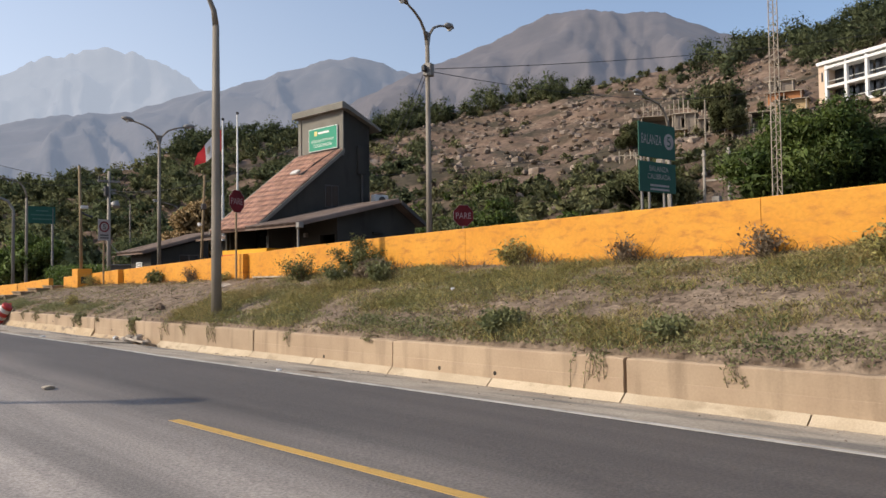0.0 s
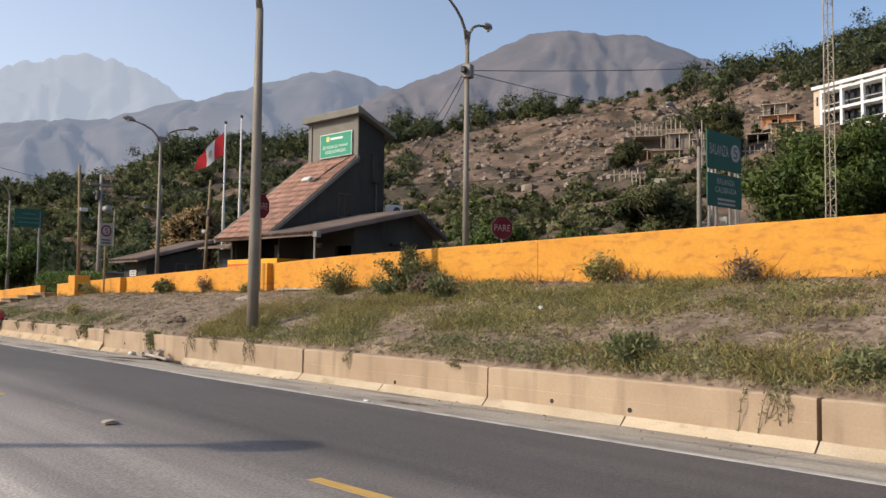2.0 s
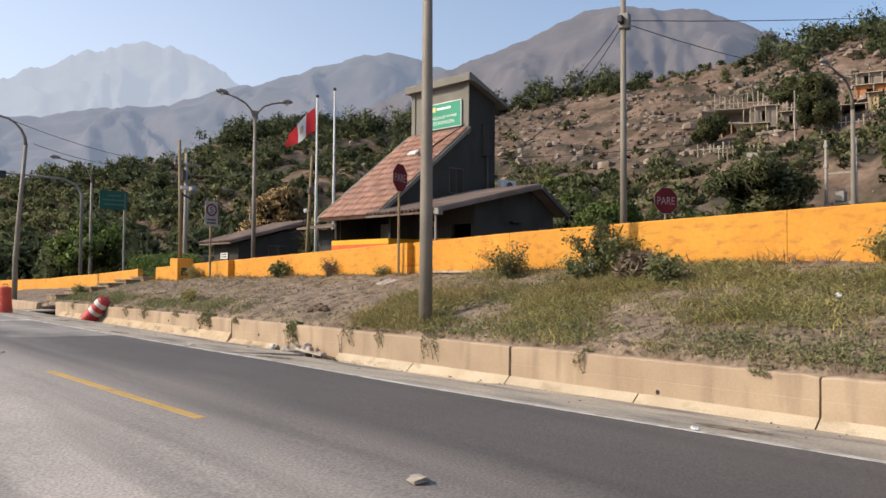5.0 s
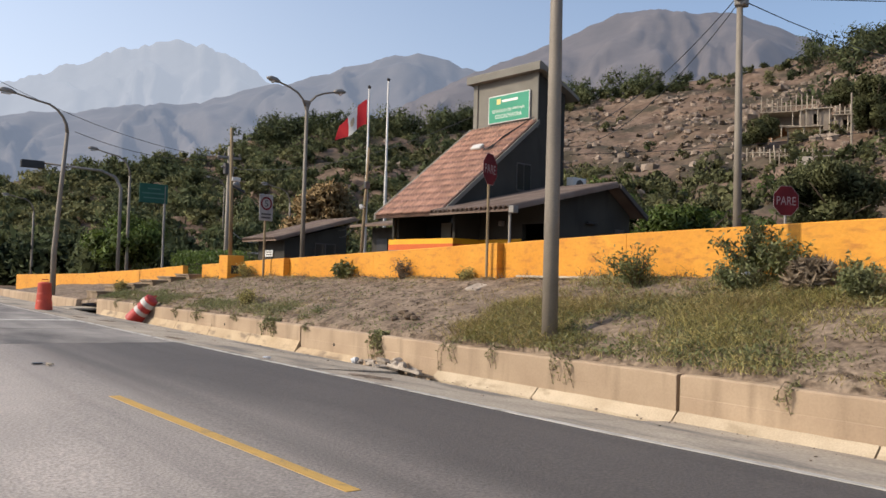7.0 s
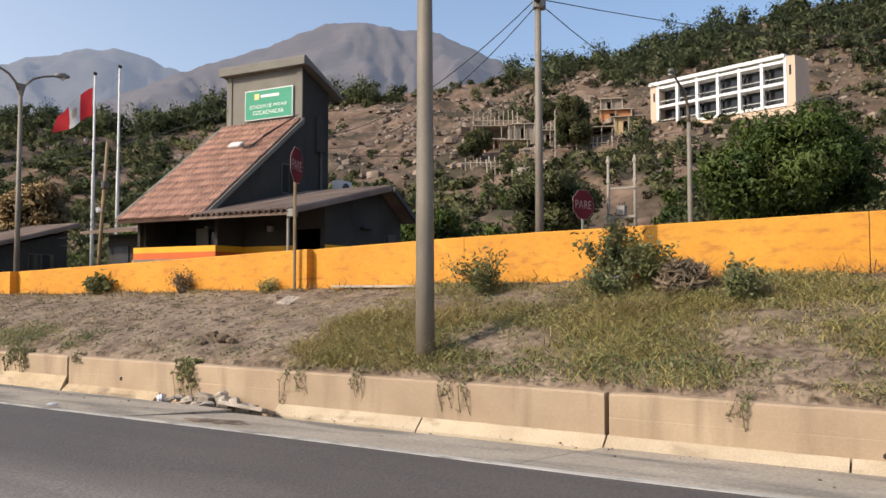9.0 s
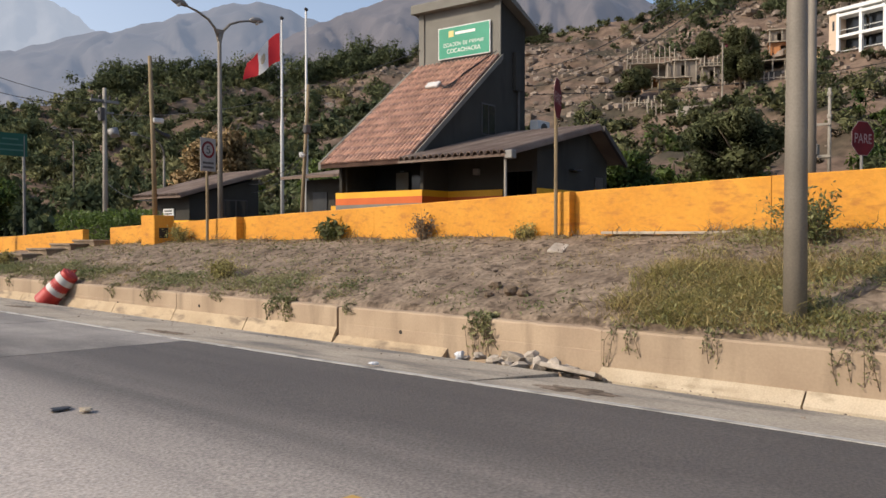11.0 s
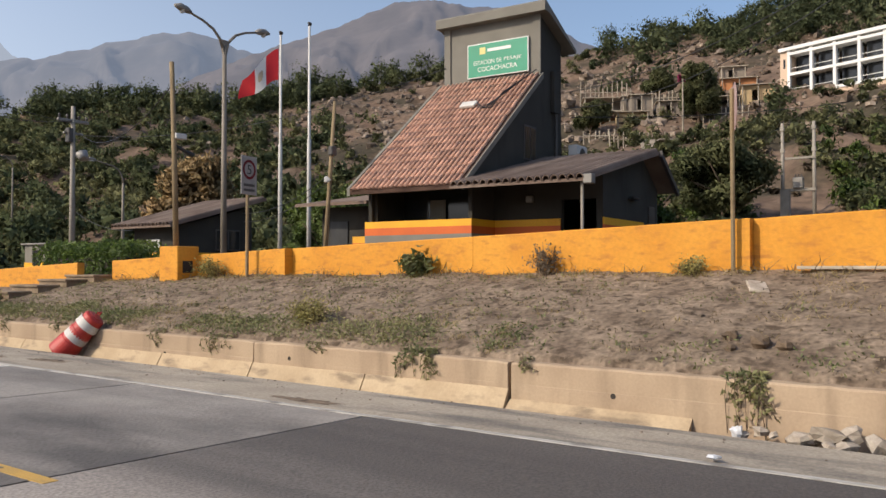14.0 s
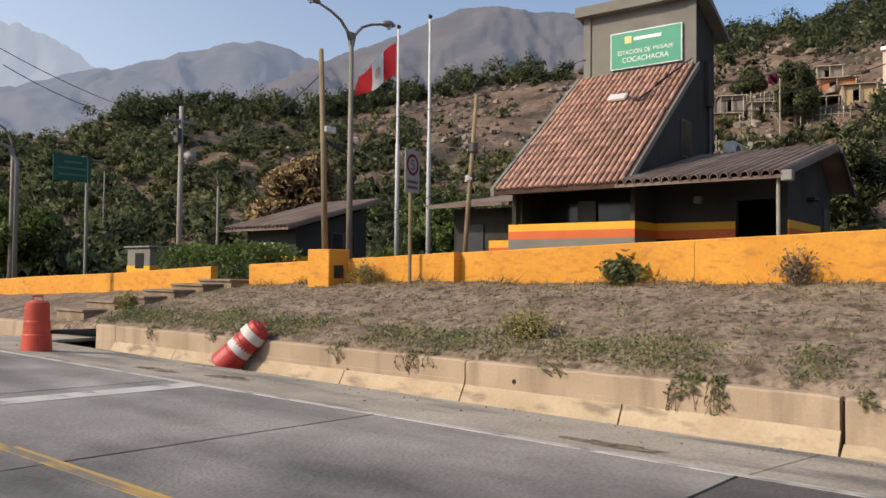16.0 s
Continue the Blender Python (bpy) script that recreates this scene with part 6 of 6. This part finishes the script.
# ---- loose stones, rubble and litter ----
for k, (x, y, r) in enumerate(((-0.42, 23.75, 0.12), (-0.50, 23.2, 0.17), (-0.42, 22.95, 0.2), (-0.55, 22.75, 0.19), (-0.40, 22.5, 0.22), (-0.5, 22.25, 0.16), (-0.32, 22.15, 0.17), (-0.62, 22.9, 0.1), (-0.25, 22.75, 0.2), (-0.22, 23.2, 0.2), (-0.3, 23.6, 0.14), (-0.62, 23.4, 0.08), (-0.2, 22.35, 0.13))):
    tagged(part("concrete_chunk", Shape().stone((0, 0, r * 0.2), r * 0.9, 400 + k, 0.6, 4, 6), RUBBLE, m=pose(x, y, 0.09 + 0.05 * (k % 3), 20 * (k % 4) - 30, 0, 50 * k)), "broken grey concrete chunk in the gutter", "rubble", "rubble at the broken kerb")
tagged(part("broken_slab", Shape().box(-0.25, 0.25, -0.35, 0.35, -0.03, 0.03, 0.01), RUBBLE, m=pose(-0.5, 22.0, 0.16, 8, 14, 20)), "tilted broken concrete slab in the gutter", "rubble", "rubble at the broken kerb")
for k, (x, y, r) in enumerate(((0.75, 23.6, 0.12), (0.85, 23.9, 0.15), (0.7, 24.2, 0.1), (1.0, 24.3, 0.12))):
    tagged(part("dark_stone", Shape().stone((0, 0, r * 0.4), r, 440 + k, 0.8), BARK, m=pose(*on_bank(x, y))), "charred dark stone on the dirt", "stone", "stones on the bank")
tagged(part("flat_slab", Shape().box(-0.3, 0.3, -0.14, 0.14, 0.0, 0.05, 0.01), RUBBLE, m=pose(*on_bank(3.2, 24.55), 8, -12, 20)), "small flat concrete slab on the dirt", "slab")
tagged(part("plank", Shape().box(-0.06, 0.06, -1.6, 1.6, 0.0, 0.05, 0.008), PALE_WOOD, m=pose(*on_bank(4.15, 22.6, 0.02))), "pale plank lying along the wall", "plank")
rg = np.random.default_rng(90)
peb = Shape()
for k in range(700):
    y = rg.uniform(-2, 44)
    x = rg.uniform(0.4, wall_x(y) - 0.1)
    r = 0.012 + 0.05 * rg.random() ** 4
    peb.stone((x, y, verge(x, y) + r * 0.2), r, 500 + k, 0.7, 3, 5)
for k in range(420):
    y = rg.uniform(2, 44)
    x = max(lip(y)[0] - 0.05 - abs(rg.normal(0, 0.6)), edge_x(y) - 0.3)
    r = 0.007 + 0.022 * rg.random() ** 3
    peb.stone((x, y, gutter_z(x, y) + 0.004), r, 1300 + k, 0.6, 3, 5)
tagged(part("pebbles", peb, ROCK), "small stones and grit on the bank and gutter", "pebbles", kind="stuff")
for x, y, z, r, k in ((3.3, 17.9, 0.25, 0.1, 1), (2.2, 12.6, 0.1, 0.06, 2), (-0.5, 23.8, -1.0, 0.09, 3)):
    tagged(part("plastic_bag", Shape().stone((0, 0, 0), r, 600 + k, 0.9, 5, 8), PLASTIC_BAG, m=pose(x, y, (verge(x, y) if z > -0.5 else 0.18) + max(z, 0))), "crumpled white plastic litter", "litter", "litter")
for x, y, sz, mt in ((-5.8, 12.0, 0.11, PALE_WOOD), (-2.24, 12.07, 0.07, PLASTIC_BAG), (-6.05, 23.2, 0.075, CREST), (-2.55, 23.39, 0.08, PLASTIC_BAG)):
    litter = tagged(part("road_litter", Shape().stone((0, 0, 0.02), sz, int(-x * 100), 0.3, 4, 8), mt, m=pose(x, y, road_z(min(x, edge_x(y)), y) + 0.008, 3, 4, 25)), "flattened scrap lying on the road", "litter", "litter")
tagged(part("crushed_can", Shape().stone((0, 0, 0.012), 0.1, 640, 0.12, 4, 8), BLACK, m=pose(-6.16, 23.42, road_z(-6.16, 23.42) + 0.006)), "flattened black scrap lying on the road", "litter", "litter")


# ---- overhead cables ----
def cable(name, a, b, sag, label, r=0.014):
    a, b = Vector(a), Vector(b)
    n = 18
    pts = [a.lerp(b, k / n) - Vector((0, 0, 4 * sag * (k / n) * (1 - k / n))) for k in range(n + 1)]
    return tagged(part(name, Shape().tube(pts, r, 5), BLACK), label, "cable", "overhead cables")


BOX_B = (10.1, 22.3, 9.4)
for a, b, sag in ((BOX_B, (17.0, 34.8, 8.2), 0.7), ((10.1, 22.2, 9.3), (16.9, 34.7, 7.6), 1.0), (BOX_B, (60, 12, 21), 1.0), ((10.1, 22.3, 9.35), (70, 30, 22), 2.2),
                  ((12.3, 59.3, 9.1), (1.0, 51.0, 8.2), 0.6), ((12.6, 59.3, 9.0), (-4, 50, 10.5), 0.8), ((12.6, 59.2, 8.5), (3.6, 39.2, 6.6), 0.9),
                  ((12.5, 59.2, 8.4), (15.2, 38.8, 9.3), 0.9), ((9.9, 39.5, 5.0), (15, 50.5, 4.4), 0.5), ((9.9, 39.5, 4.8), (14.6, 49.4, 3.9), 0.4), ((12.3, 59.0, 4.6), (11.2, 52.0, 3.5), 0.35),
                  ((17.1, 34.6, 7.3), (60, 14, 19), 2.0)):
    cable("overhead_cable", a, b, sag, "thin black sagging overhead cable", 0.014)

# ---- roof tiles ----
tile_mesh = barrel_tile(0.53, 0.062, TILE)
rnd = random.Random(8)
COLS, ROWS = 22, 14
pitch = (EY1 - EY0 - 0.16) / COLS
run = math.hypot(E1.x - E0.x, E1.z - E0.z)
tiles = []
for i in range(COLS):
    for j in range(ROWS):
        d = -0.06 + j * (run + 0.02) / ROWS
        slip = rnd.gauss(0, 0.012)
        c, sn = math.cos(radians(ang)), math.sin(radians(ang))
        x, z = E0.x + (d + slip) * c, E0.z + (d + slip) * sn + 0.045
        part("roof_tile", tile_mesh, None, station, m=pose(x, EY0 + 0.10 + pitch * (i + 0.5), z, 0, -ang + rnd.gauss(0.8, 0.5), rnd.gauss(0, 1.2)))
